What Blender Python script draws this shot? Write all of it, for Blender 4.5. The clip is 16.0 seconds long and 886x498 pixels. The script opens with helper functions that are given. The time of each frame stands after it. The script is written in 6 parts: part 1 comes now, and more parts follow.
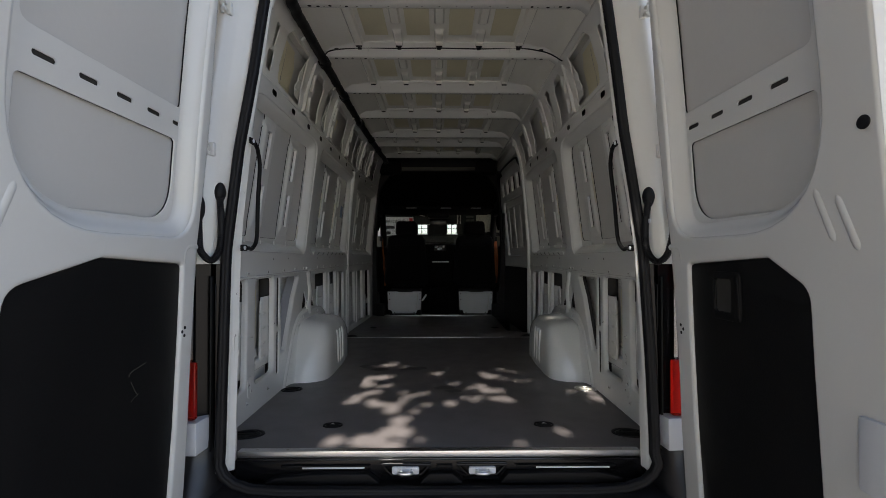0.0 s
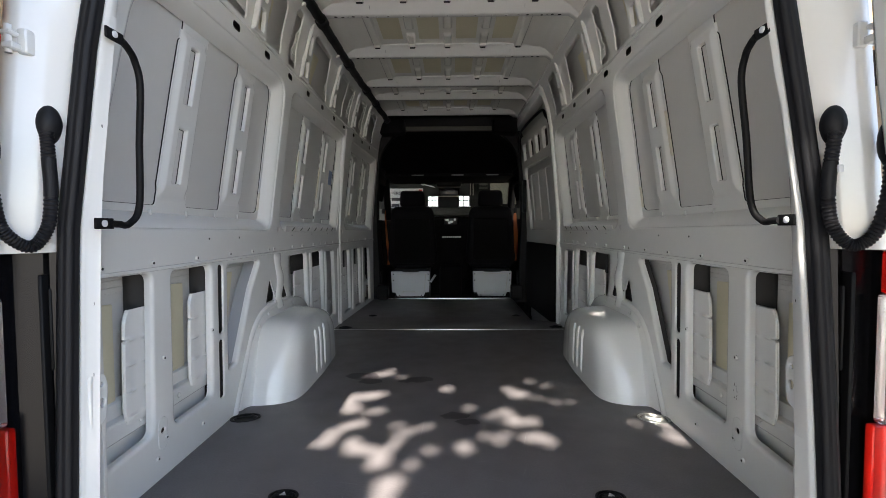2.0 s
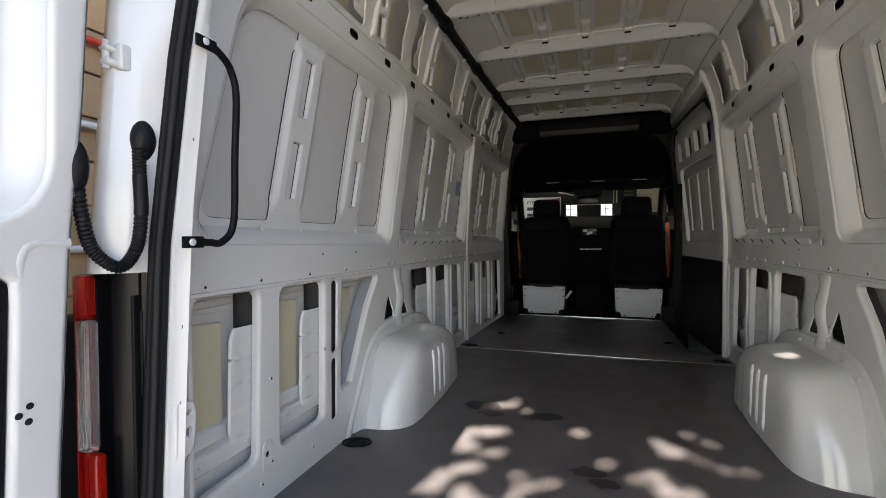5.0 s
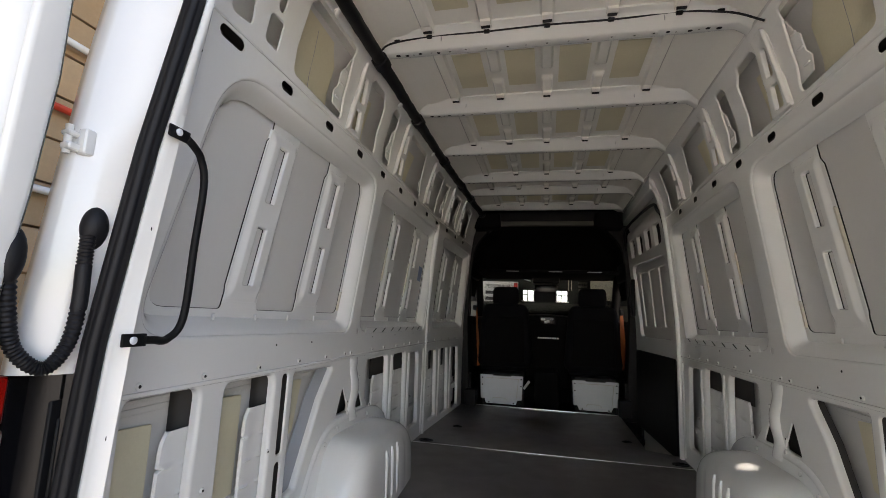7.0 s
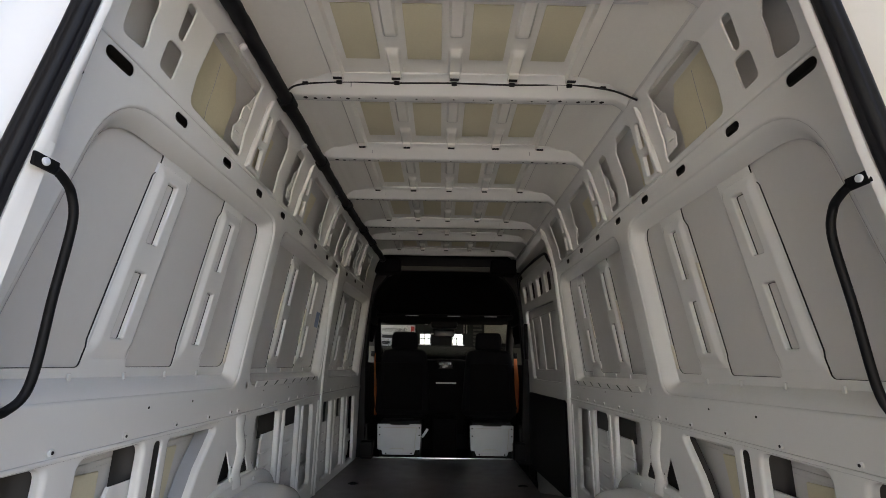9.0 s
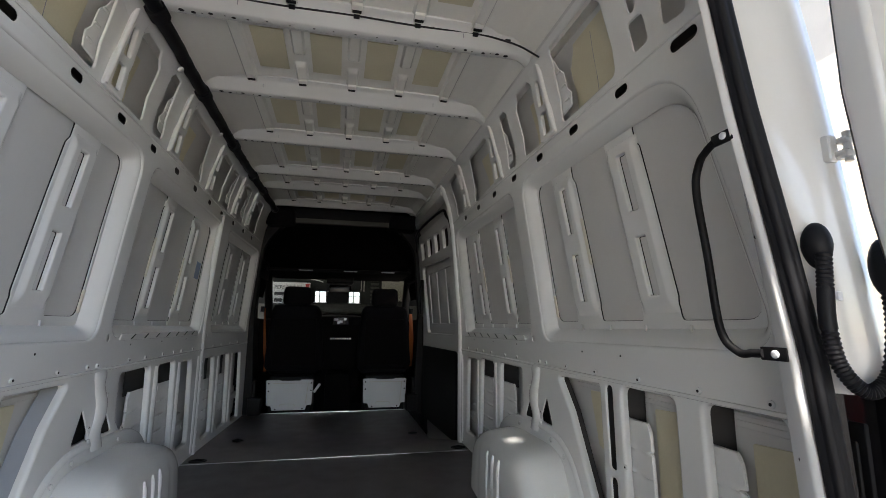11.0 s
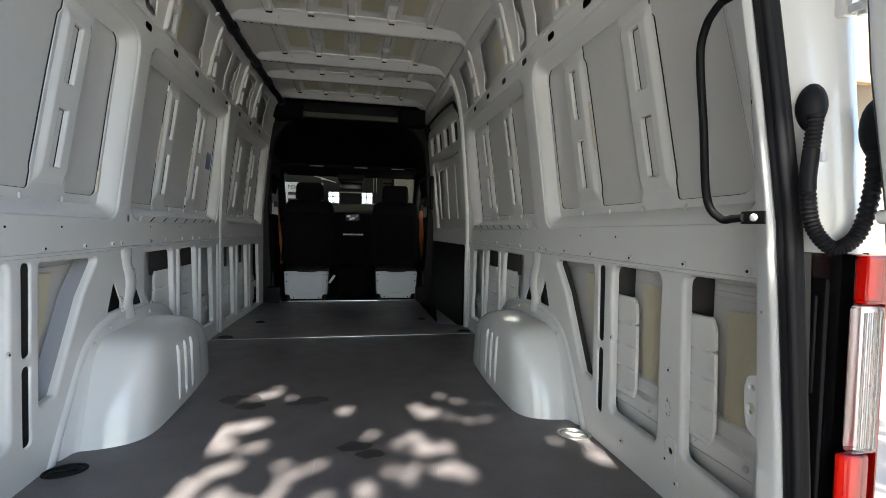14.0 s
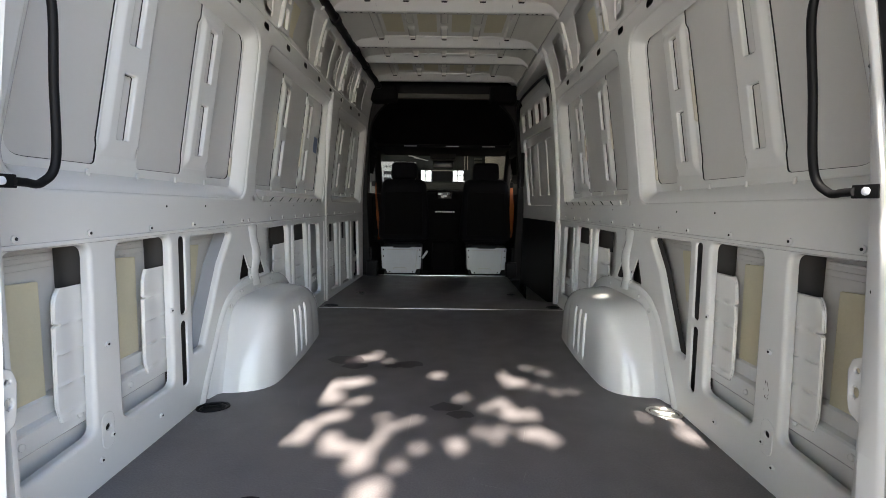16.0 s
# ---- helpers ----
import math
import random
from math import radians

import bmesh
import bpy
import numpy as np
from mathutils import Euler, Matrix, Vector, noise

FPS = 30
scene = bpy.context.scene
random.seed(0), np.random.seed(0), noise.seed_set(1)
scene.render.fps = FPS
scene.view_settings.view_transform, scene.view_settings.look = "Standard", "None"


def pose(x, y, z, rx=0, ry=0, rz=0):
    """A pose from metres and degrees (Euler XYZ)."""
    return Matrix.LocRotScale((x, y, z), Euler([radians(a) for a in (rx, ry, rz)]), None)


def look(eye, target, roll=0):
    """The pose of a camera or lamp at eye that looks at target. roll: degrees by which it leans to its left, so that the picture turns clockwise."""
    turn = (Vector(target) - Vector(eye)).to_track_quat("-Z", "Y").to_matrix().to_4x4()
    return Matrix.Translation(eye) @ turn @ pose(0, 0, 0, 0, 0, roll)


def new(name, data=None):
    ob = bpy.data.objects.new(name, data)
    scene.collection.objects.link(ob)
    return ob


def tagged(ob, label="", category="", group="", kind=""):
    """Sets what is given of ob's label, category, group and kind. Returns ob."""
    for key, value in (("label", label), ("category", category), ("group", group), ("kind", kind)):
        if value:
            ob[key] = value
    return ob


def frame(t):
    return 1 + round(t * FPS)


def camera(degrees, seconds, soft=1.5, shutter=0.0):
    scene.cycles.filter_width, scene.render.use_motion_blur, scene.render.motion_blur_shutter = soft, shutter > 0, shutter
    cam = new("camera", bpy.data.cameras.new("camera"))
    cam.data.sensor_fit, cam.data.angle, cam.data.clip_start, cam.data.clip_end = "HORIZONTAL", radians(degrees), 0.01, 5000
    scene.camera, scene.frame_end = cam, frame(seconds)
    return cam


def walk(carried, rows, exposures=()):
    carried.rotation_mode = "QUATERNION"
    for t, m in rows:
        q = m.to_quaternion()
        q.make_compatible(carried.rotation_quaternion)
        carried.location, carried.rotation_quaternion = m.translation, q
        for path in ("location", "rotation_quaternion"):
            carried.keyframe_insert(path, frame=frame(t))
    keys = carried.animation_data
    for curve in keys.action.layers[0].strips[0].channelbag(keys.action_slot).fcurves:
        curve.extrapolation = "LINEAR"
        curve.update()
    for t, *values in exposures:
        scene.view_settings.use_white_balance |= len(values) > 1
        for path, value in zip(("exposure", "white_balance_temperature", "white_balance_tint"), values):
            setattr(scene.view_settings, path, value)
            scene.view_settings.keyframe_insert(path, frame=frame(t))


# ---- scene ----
cam = camera(87.6, 16.0, 0.5)
PATH = [
    (0, (-0.007, -1.834, 0.771), (0.015, 0.165, 0.798), 0.0),
    (0.5, (-0.003, -1.687, 0.761), (0.002, 0.313, 0.761), 0.2),
    (1, (-0.036, -1.48, 0.756), (-0.03, 0.52, 0.73), 0.1),
    (1.5, (-0.027, -1.302, 0.758), (-0.031, 0.698, 0.707), -0.1),
    (2, (0.011, -1.043, 0.785), (-0.02, 0.955, 0.696), -0.3),
    (2.5, (0.027, -0.898, 0.782), (-0.045, 1.096, 0.657), -0.4),
    (3, (-0.015, -0.809, 0.782), (-0.19, 1.178, 0.629), -0.4),
    (3.5, (-0.025, -0.776, 0.781), (-0.375, 1.187, 0.629), -0.8),
    (4, (0.03, -0.787, 0.792), (-0.496, 1.138, 0.656), -1.2),
    (4.2, (0.049, -0.79, 0.791), (-0.538, 1.118, 0.668), -1.4),
    (6.3, (0.012, -0.771, 0.847), (-0.575, 1.134, 1.016), 1.8),
    (6.5, (0.016, -0.774, 0.852), (-0.533, 1.138, 1.058), 2.1),
    (7, (0.003, -0.766, 0.867), (-0.434, 1.164, 1.16), 2.3),
    (7.5, (-0.008, -0.761, 0.879), (-0.331, 1.178, 1.249), 2.3),
    (8, (-0.016, -0.755, 0.885), (-0.229, 1.186, 1.316), 1.9),
    (8.5, (-0.026, -0.754, 0.887), (-0.137, 1.187, 1.356), 1.4),
    (9, (-0.039, -0.753, 0.888), (-0.036, 1.188, 1.373), 0.9),
    (11.3, (-0.017, -0.7, 0.84), (0.454, 1.225, 1.11), 0.5),
    (11.5, (-0.007, -0.695, 0.834), (0.481, 1.231, 1.066), 0.5),
    (12, (0.004, -0.689, 0.816), (0.532, 1.235, 0.96), 0.6),
    (12.5, (0.014, -0.687, 0.802), (0.566, 1.235, 0.866), 0.7),
    (13, (0.017, -0.699, 0.787), (0.568, 1.224, 0.782), 0.8),
    (13.5, (0.017, -0.722, 0.779), (0.512, 1.215, 0.723), 0.9),
    (14, (0.011, -0.749, 0.768), (0.4, 1.211, 0.679), 1.1),
    (14.5, (-0.001, -0.755, 0.765), (0.268, 1.224, 0.65), 1.2),
    (15, (-0.021, -0.752, 0.765), (0.146, 1.236, 0.625), 1.2),
    (15.5, (-0.01, -0.777, 0.773), (0.066, 1.215, 0.609), 1.0),
    (16, (0.007, -0.83, 0.768), (0.009, 1.161, 0.575), 0.7),
]
EXPOSURES = [(0, 1.17, 6750, 13), (0.5, 1.95, 6750, 13), (1.0, 2.30, 6650, 13), (1.5, 2.40, 6650, 14), (2.0, 2.42, 6600, 13), (2.5, 2.35, 6550, 13), (3.0, 2.55, 6550, 13), (3.5, 2.56, 6650, 14), (4.2, 2.36, 6800, 15),
             (6.5, 2.39, 7050, 16), (9.2, 2.37, 6900, 16), (11.3, 2.28, 6450, 13), (12.5, 2.40, 6400, 11), (14.0, 2.58, 6500, 10), (16, 2.82, 6700, 13)]
walk(cam, [(t, look(eye, target, roll)) for t, eye, target, roll in PATH], EXPOSURES)

# ---- light ----
SUN_WAY = Vector((0.11, 0.68, -0.73)).normalized()      # the way the sunlight travels
world = bpy.data.worlds.new("sky")
scene.world = world
world.use_nodes = True
wn = world.node_tree.nodes
sky = wn.new("ShaderNodeTexSky")
sky.sky_type, sky.sun_disc = "NISHITA", False
sky.sun_elevation = math.asin(-SUN_WAY.z)
sky.sun_rotation = math.atan2(-SUN_WAY.x, -SUN_WAY.y)
world.node_tree.links.new(sky.outputs[0], wn["Background"].inputs[0])
wn["Background"].inputs[1].default_value = 0.13
sun_data = bpy.data.lights.new("sun", "SUN")
sun_data.energy, sun_data.angle, sun_data.color = 5.0, radians(0.55), (1.0, 0.95, 0.87)
sun = new("sun", sun_data)
sun.matrix_world = Matrix.Translation((0, -6, 12)) @ SUN_WAY.to_track_quat("-Z", "Y").to_matrix().to_4x4()


# ---- materials ----
def material(name, color, rough=0.5, metal=0.0, grain=0.06, scale=60.0, stain=0.08, bump=0.05, coat=0.0, tint=None, spread=0.0, spec=0.5, wear=0.0):
    """A surface with fine grain, broad stains and a little relief."""
    m = bpy.data.materials.new(name)
    m.use_nodes = True
    n, k = m.node_tree.nodes, m.node_tree.links.new
    b = n["Principled BSDF"]
    geo = n.new("ShaderNodeTexCoord")
    fine, broad = n.new("ShaderNodeTexNoise"), n.new("ShaderNodeTexNoise")
    fine.inputs["Scale"].default_value, fine.inputs["Detail"].default_value = scale, 4
    broad.inputs["Scale"].default_value, broad.inputs["Detail"].default_value = scale / 25, 5
    k(geo.outputs["Object"], fine.inputs["Vector"])
    k(geo.outputs["Object"], broad.inputs["Vector"])
    dark = tint or tuple(c * 0.55 for c in color)
    mix1, mix2 = n.new("ShaderNodeMix"), n.new("ShaderNodeMix")
    for mx in (mix1, mix2):
        mx.data_type = "RGBA"
    r1, r2 = n.new("ShaderNodeMapRange"), n.new("ShaderNodeMapRange")
    for r, src, top in ((r1, broad, stain), (r2, fine, grain)):
        r.inputs[1].default_value, r.inputs[2].default_value = 0.25, 0.85
        r.inputs[3].default_value, r.inputs[4].default_value = 0.0, top * 2
        k(src.outputs["Fac"], r.inputs[0])
    mix1.inputs[6].default_value, mix1.inputs[7].default_value = (*color, 1), (*dark, 1)
    k(r1.outputs[0], mix1.inputs[0])
    mix2.inputs[7].default_value = (*dark, 1)
    k(mix1.outputs[2], mix2.inputs[6])
    k(r2.outputs[0], mix2.inputs[0])
    last = mix2.outputs[2]
    if spread:
        info, hsv, mr = n.new("ShaderNodeObjectInfo"), n.new("ShaderNodeHueSaturation"), n.new("ShaderNodeMapRange")
        mr.inputs[3].default_value, mr.inputs[4].default_value = 1 - spread, 1 + spread
        k(info.outputs["Random"], mr.inputs[0])
        k(mr.outputs[0], hsv.inputs["Value"])
        k(last, hsv.inputs["Color"])
        last = hsv.outputs[0]
    k(last, b.inputs["Base Color"])
    b.inputs["Roughness"].default_value = rough
    if wear:
        rr = n.new("ShaderNodeMapRange")
        rr.inputs[3].default_value, rr.inputs[4].default_value = max(0.02, rough - wear), min(1, rough + wear)
        k(broad.outputs["Fac"], rr.inputs[0])
        k(rr.outputs[0], b.inputs["Roughness"])
    b.inputs["Metallic"].default_value = metal
    b.inputs["Coat Weight"].default_value = coat
    b.inputs["Specular IOR Level"].default_value = spec
    b.inputs["Coat Roughness"].default_value = 0.05
    if coat:
        cr = n.new("ShaderNodeMapRange")
        cr.inputs[1].default_value, cr.inputs[2].default_value = 0.3, 0.75
        cr.inputs[3].default_value, cr.inputs[4].default_value = 0.03, 0.14
        k(broad.outputs["Fac"], cr.inputs[0])
        k(cr.outputs[0], b.inputs["Coat Roughness"])
    if bump:
        bp = n.new("ShaderNodeBump")
        bp.inputs["Strength"].default_value, bp.inputs["Distance"].default_value = bump, 0.004
        k(fine.outputs["Fac"], bp.inputs["Height"])
        k(bp.outputs[0], b.inputs["Normal"])
    return m


PAINT = material("white_paint", (0.700, 0.700, 0.675), 0.5, grain=0.015, scale=90, stain=0.02, bump=0.0, coat=1.0, spec=0.06)
SKIN = material("dull_white_primer", (0.600, 0.593, 0.568), 0.4, grain=0.025, scale=70, stain=0.03, bump=0.0, coat=0.8, spec=0.2)
# grey for seams, shelf lights, a crack and the return wall's shade
GREYSHADE = material("grey_shade", (0.30, 0.31, 0.32), 0.4, grain=0.04, scale=70, stain=0.05, bump=0.02)
# near-black that stands for the shade inside hollow sections
CAVITY = material("dark_cavity_shade", (0.03, 0.028, 0.025), 0.7)
PAD = material("khaki_damping_pad", (0.62, 0.575, 0.41), 0.75, grain=0.06, scale=120, stain=0.1, bump=0.15)
ROOF = material("roof_primer", (0.82, 0.805, 0.745), 0.45, grain=0.04, scale=60, stain=0.07, bump=0.02, coat=0.8, spec=0.1)
BLACK = material("black_plastic", (0.007, 0.007, 0.0075), 0.55, grain=0.1, scale=150, stain=0.1, bump=0.1, spec=0.15)
RUBBER = material("black_rubber", (0.008, 0.008, 0.0095), 0.55, grain=0.1, scale=200, stain=0.15, bump=0.06, spec=0.25)
GLOSS = material("gloss_black", (0.005, 0.005, 0.006), 0.2, grain=0.02, scale=80, stain=0.1, bump=0.01, spec=0.2)
BUMPER = material("dark_grey_bumper_plastic", (0.016, 0.016, 0.018), 0.34, grain=0.1, scale=180, stain=0.1, bump=0.05, spec=0.5)
HOLE = material("dark_cavity", (0.01, 0.01, 0.01), 0.9, bump=0)
FLOOR = material("grey_brown_floorboard", (0.178, 0.166, 0.165), 0.44, grain=0.3, scale=190, stain=0.2, bump=0.15, tint=(0.06, 0.05, 0.05), wear=0.08)
SPILL = material("dried_spill", (0.055, 0.048, 0.05), 0.45, grain=0.1, scale=90, stain=0.2, bump=0.05)
ALU = material("aluminium", (0.75, 0.75, 0.76), 0.3, metal=1.0, grain=0.05, scale=120, stain=0.08, bump=0.03)
STEEL = material("zinc_steel", (0.6, 0.59, 0.55), 0.32, metal=1.0, grain=0.08, scale=200, stain=0.15, bump=0.05)
# cab cloth and trim are set below their real blacks to deepen the shade
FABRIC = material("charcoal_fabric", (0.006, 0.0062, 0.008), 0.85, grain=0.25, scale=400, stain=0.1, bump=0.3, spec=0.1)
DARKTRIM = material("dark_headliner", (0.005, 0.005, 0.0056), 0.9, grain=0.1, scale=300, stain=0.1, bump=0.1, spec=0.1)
BOXPAINT = material("pale_plastic", (0.62, 0.64, 0.67), 0.5, grain=0.03, scale=100, stain=0.06, bump=0.03)
ORANGE = material("orange_webbing", (0.34, 0.085, 0.015), 0.7, grain=0.15, scale=500, stain=0.1, bump=0.2)
SEALER = material("yellowed_sealer", (0.60, 0.56, 0.46), 0.6, grain=0.08, scale=120, bump=0.1)
BARK = material("bark", (0.13, 0.10, 0.075), 0.9, grain=0.3, scale=40, stain=0.3, bump=0.6)
LEAF = material("leaf", (0.06, 0.10, 0.03), 0.6, grain=0.2, scale=20, stain=0.2, bump=0.0)
CONCRETE = material("concrete", (0.43, 0.40, 0.355), 0.85, grain=0.12, scale=30, stain=0.2, bump=0.15)
STUCCO = material("cream_stucco", (0.74, 0.64, 0.50), 0.9, grain=0.1, scale=60, stain=0.1, bump=0.3)
TAN = material("tan_boards", (0.42, 0.29, 0.16), 0.75, grain=0.15, scale=35, stain=0.2, bump=0.1, spread=0.12)
REDPIPE = material("red_pipe_paint", (0.55, 0.05, 0.02), 0.45)
# wall colour is darkened to stand for shade on the grey wall
GREYWALL = material("shade_dark_wall", (0.017, 0.018, 0.015), 0.85, grain=0.1, scale=30, stain=0.15)
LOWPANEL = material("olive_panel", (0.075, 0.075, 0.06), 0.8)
PALEPANEL = material("pale_cream_panel", (0.42, 0.40, 0.32), 0.7)
WHITESIGN = material("white_sign", (0.75, 0.75, 0.72), 0.5)
INK = material("black_ink", (0.03, 0.03, 0.03), 0.6, bump=0)
REDINK = material("red_ink", (0.5, 0.04, 0.03), 0.6, bump=0)
SKYBLUE = material("blue_sticker", (0.12, 0.17, 0.28), 0.5)


def clear(name, color, rough=0.03, ior=1.45, alpha=1.0):
    m = bpy.data.materials.new(name)
    m.use_nodes = True
    b = m.node_tree.nodes["Principled BSDF"]
    b.inputs["Base Color"].default_value = (*color, 1)
    b.inputs["Roughness"].default_value = rough
    b.inputs["IOR"].default_value = ior
    b.inputs["Transmission Weight"].default_value = alpha
    return m


GLASS = clear("window_glass", (0.93, 0.96, 0.95), 0.0, 1.45)
REDLENS = clear("red_lens", (0.75, 0.02, 0.012), 0.12, 1.45, 0.7)
CLEARLENS = clear("clear_ribbed_lens", (0.92, 0.90, 0.88), 0.12, 1.45, 0.9)


# ---- mesh helpers ----
def weigh_normals(me, limit):
    """Corner normals weighted by face area, so that flat sheets shade flat beside their rolled edges."""
    n = len(me.polygons)
    area, nor = np.zeros(n), np.zeros(n * 3)
    me.polygons.foreach_get("area", area)
    me.polygons.foreach_get("normal", nor)
    nor = nor.reshape(-1, 3)
    heavy = nor * area[:, None]
    around = [[] for _ in me.vertices]
    for p in me.polygons:
        for v in p.vertices:
            around[v].append(p.index)
    out, c = [], math.cos(radians(limit))
    for p in me.polygons:
        for v in p.vertices:
            q = around[v]
            ok = nor[q] @ nor[p.index] > c
            w = heavy[q][ok].sum(axis=0)
            m = math.sqrt(w @ w)
            out.append(tuple(w / m) if m > 1e-12 else tuple(nor[p.index]))
    me.polygons.foreach_set("use_smooth", [True] * n)
    me.normals_split_custom_set(out)


def finish(name, verts, faces, mat, parent=None, label="", sharp=30, smooth=True, weigh=0):
    me = bpy.data.meshes.new(name)
    me.from_pydata([tuple(v) for v in verts], [], faces)
    me.validate()
    if weigh:
        weigh_normals(me, weigh)
    elif smooth:
        me.polygons.foreach_set("use_smooth", [True] * len(me.polygons))
        me.set_sharp_from_angle(angle=radians(sharp))
    me.materials.append(mat)
    ob = new(name, me)
    if parent is not None:
        ob.parent = parent
    if label:
        ob["label"] = label
    return ob


def part(name, bm, mat, parent=None, label="", sharp=30, smooth=True, weigh=0):
    bm.verts.index_update()
    v = [x.co.copy() for x in bm.verts]
    f = [[q.index for q in p.verts] for p in bm.faces]
    bm.free()
    return finish(name, v, f, mat, parent, label, sharp, smooth, weigh)


def empty(name, x=0.0, y=0.0, z=0.0):
    ob = new(name)
    ob.empty_display_size = 0.1
    ob.matrix_world = pose(x, y, z)
    return ob


def box_bm(lo, hi, bevel=0.0, seg=2):
    bm = bmesh.new()
    bmesh.ops.create_cube(bm, size=1)
    for v in bm.verts:
        v.co = Vector([lo[i] + (v.co[i] + 0.5) * (hi[i] - lo[i]) for i in range(3)])
    if bevel:
        bmesh.ops.bevel(bm, geom=bm.edges[:], offset=bevel, segments=seg, affect="EDGES", profile=0.6)
    return bm


def box(name, lo, hi, mat, parent=None, label="", bevel=0.004, seg=2):
    return part(name, box_bm(lo, hi, bevel, seg), mat, parent, label)


def round_loop(pts, r=0.02, n=5):
    """A polygon's outline with rounded corners, anticlockwise."""
    pts = [Vector(p) for p in pts]
    area = sum(a.x * b.y - b.x * a.y for a, b in zip(pts, pts[1:] + pts[:1]))
    rs = list(r) if isinstance(r, (list, tuple)) else [r] * len(pts)
    if area < 0:
        pts.reverse()
        rs.reverse()
    out = []
    for i, p in enumerate(pts):
        a, b = pts[i - 1] - p, pts[(i + 1) % len(pts)] - p
        la, lb = a.length, b.length
        a, b = a / la, b / lb
        ang = math.acos(max(-1, min(1, a.dot(b))))
        if ang > 3.1:
            out.append(p)
            continue
        d = min(rs[i] / math.tan(ang / 2), la * 0.48, lb * 0.48)
        s, e = p + a * d, p + b * d
        for j in range(n + 1):
            u = j / n
            out.append(s * (1 - u) ** 2 + p * 2 * u * (1 - u) + e * u * u)
    return out


def slot_loop(y, z, length, height, lean=0.0, n=6):
    r = height / 2
    out = []
    for c, a0 in ((length / 2 - r, -90), (-(length / 2 - r), 90)):
        for j in range(n + 1):
            a = radians(a0 + 180 * j / n)
            px, pz = c + r * math.cos(a), r * math.sin(a)
            out.append(Vector((y + px - lean * pz, z + pz + lean * px)))
    return out


def shift_loop(loop, d):
    """The loop moved by d to its left (inwards for an anticlockwise one)."""
    out, n = [], len(loop)
    for i, p in enumerate(loop):
        t = loop[(i + 1) % n] - loop[i - 1]
        if t.length < 1e-9:
            out.append(p.copy())
            continue
        t.normalize()
        out.append(p + Vector((-t.y, t.x)) * d)
    return out


def sheet_raw(outer, holes, th=0.012, bev=0.004, steps=2, cut_u=(), cut_v=(), rolls=()):
    """A pressed sheet in (u, v, w) with rolled hole edges; w = 0 is its front face, -th its back."""
    from mathutils.geometry import delaunay_2d_cdt
    loops = [outer] + [list(reversed(h)) for h in holes]
    rings, verts, faces = [], [], []
    outer_bev, outer_th = bev, th
    for li, lp in enumerate(loops):
        rs = []
        if rolls:
            bev = rolls[li - 1] if li else outer_bev
            th = (bev + (0.014 if bev > 0.011 else 0.001)) if li else outer_th
        for s in range(steps + 1):
            a = s / steps * math.pi / 2
            off, w = bev * (1 - math.sin(a)), -bev * (1 - math.cos(a))
            rs.append((shift_loop(lp, off), w))
        rs.append((lp, -th))
        ids = []
        for loop, w in rs:
            ids.append(list(range(len(verts), len(verts) + len(loop))))
            verts += [(p.x, p.y, w) for p in loop]
        rings.append(ids)
        for r0, r1 in zip(ids, ids[1:]):
            n = len(r0)
            for i in range(n):
                faces.append((r0[(i + 1) % n], r0[i], r1[i], r1[(i + 1) % n]))
    flat = [i for ids in rings for i in ids[0]]
    back = [i for ids in rings for i in ids[-1]]
    edges, k0 = [], 0
    for ids in rings:
        n = len(ids[0])
        edges += [(k0 + i, k0 + (i + 1) % n) for i in range(n)]
        k0 += n
    plan, _, tris, origin, _, _ = delaunay_2d_cdt([Vector(verts[i][:2]) for i in flat], edges, [], 1, 1e-7)
    mid = np.array([[sum(plan[i][q] for i in tri) / 3 for q in (0, 1)] for tri in tris]).reshape(-1, 2)
    keep = np.ones(len(tris), bool)
    for li, ids in enumerate(rings):
        lp = np.array([verts[i][:2] for i in ids[0]])
        inside = np.zeros(len(tris), bool)
        for (ax, ay), (bx, by) in zip(lp, np.roll(lp, -1, axis=0)):
            if ay != by:
                inside ^= ((ay > mid[:, 1]) != (by > mid[:, 1])) & (mid[:, 0] < (bx - ax) * (mid[:, 1] - ay) / (by - ay) + ax)
        keep &= ~inside if li else inside
    for tri, ok in zip(tris, keep):
        if not ok:
            continue
        for i in tri:
            if not origin[i]:      # two lips cross here
                origin[i] = [len(flat)]
                flat.append(len(verts))
                back.append(len(verts) + 1)
                verts += [(plan[i].x, plan[i].y, 0.0), (plan[i].x, plan[i].y, -outer_th)]
        tri = [origin[i][0] for i in tri]
        a, b, c = (Vector(verts[flat[i]][:2]) for i in tri)
        cross = (b - a).x * (c - a).y - (b - a).y * (c - a).x
        if abs(cross) < 1e-10:
            continue
        t = tri if cross > 0 else tri[::-1]
        faces.append(tuple(flat[i] for i in t))
        faces.append(tuple(back[i] for i in t[::-1]))
    bm = bmesh.new()
    vs = [bm.verts.new(v) for v in verts]
    for f in faces:
        if len(set(f)) == len(f):
            try:
                bm.faces.new([vs[i] for i in f])
            except ValueError:
                pass
    for axis, cuts in ((0, cut_u), (1, cut_v)):
        for c in cuts:
            co, no = [0, 0, 0], [0, 0, 0]
            co[axis], no[axis] = c, 1
            bmesh.ops.bisect_plane(bm, geom=bm.verts[:] + bm.edges[:] + bm.faces[:], plane_co=co, plane_no=no)
    return bm


def place(bm, fn, flip=False):
    for v in bm.verts:
        v.co = fn(*v.co)
    if flip:
        bmesh.ops.reverse_faces(bm, faces=bm.faces[:])
    return bm


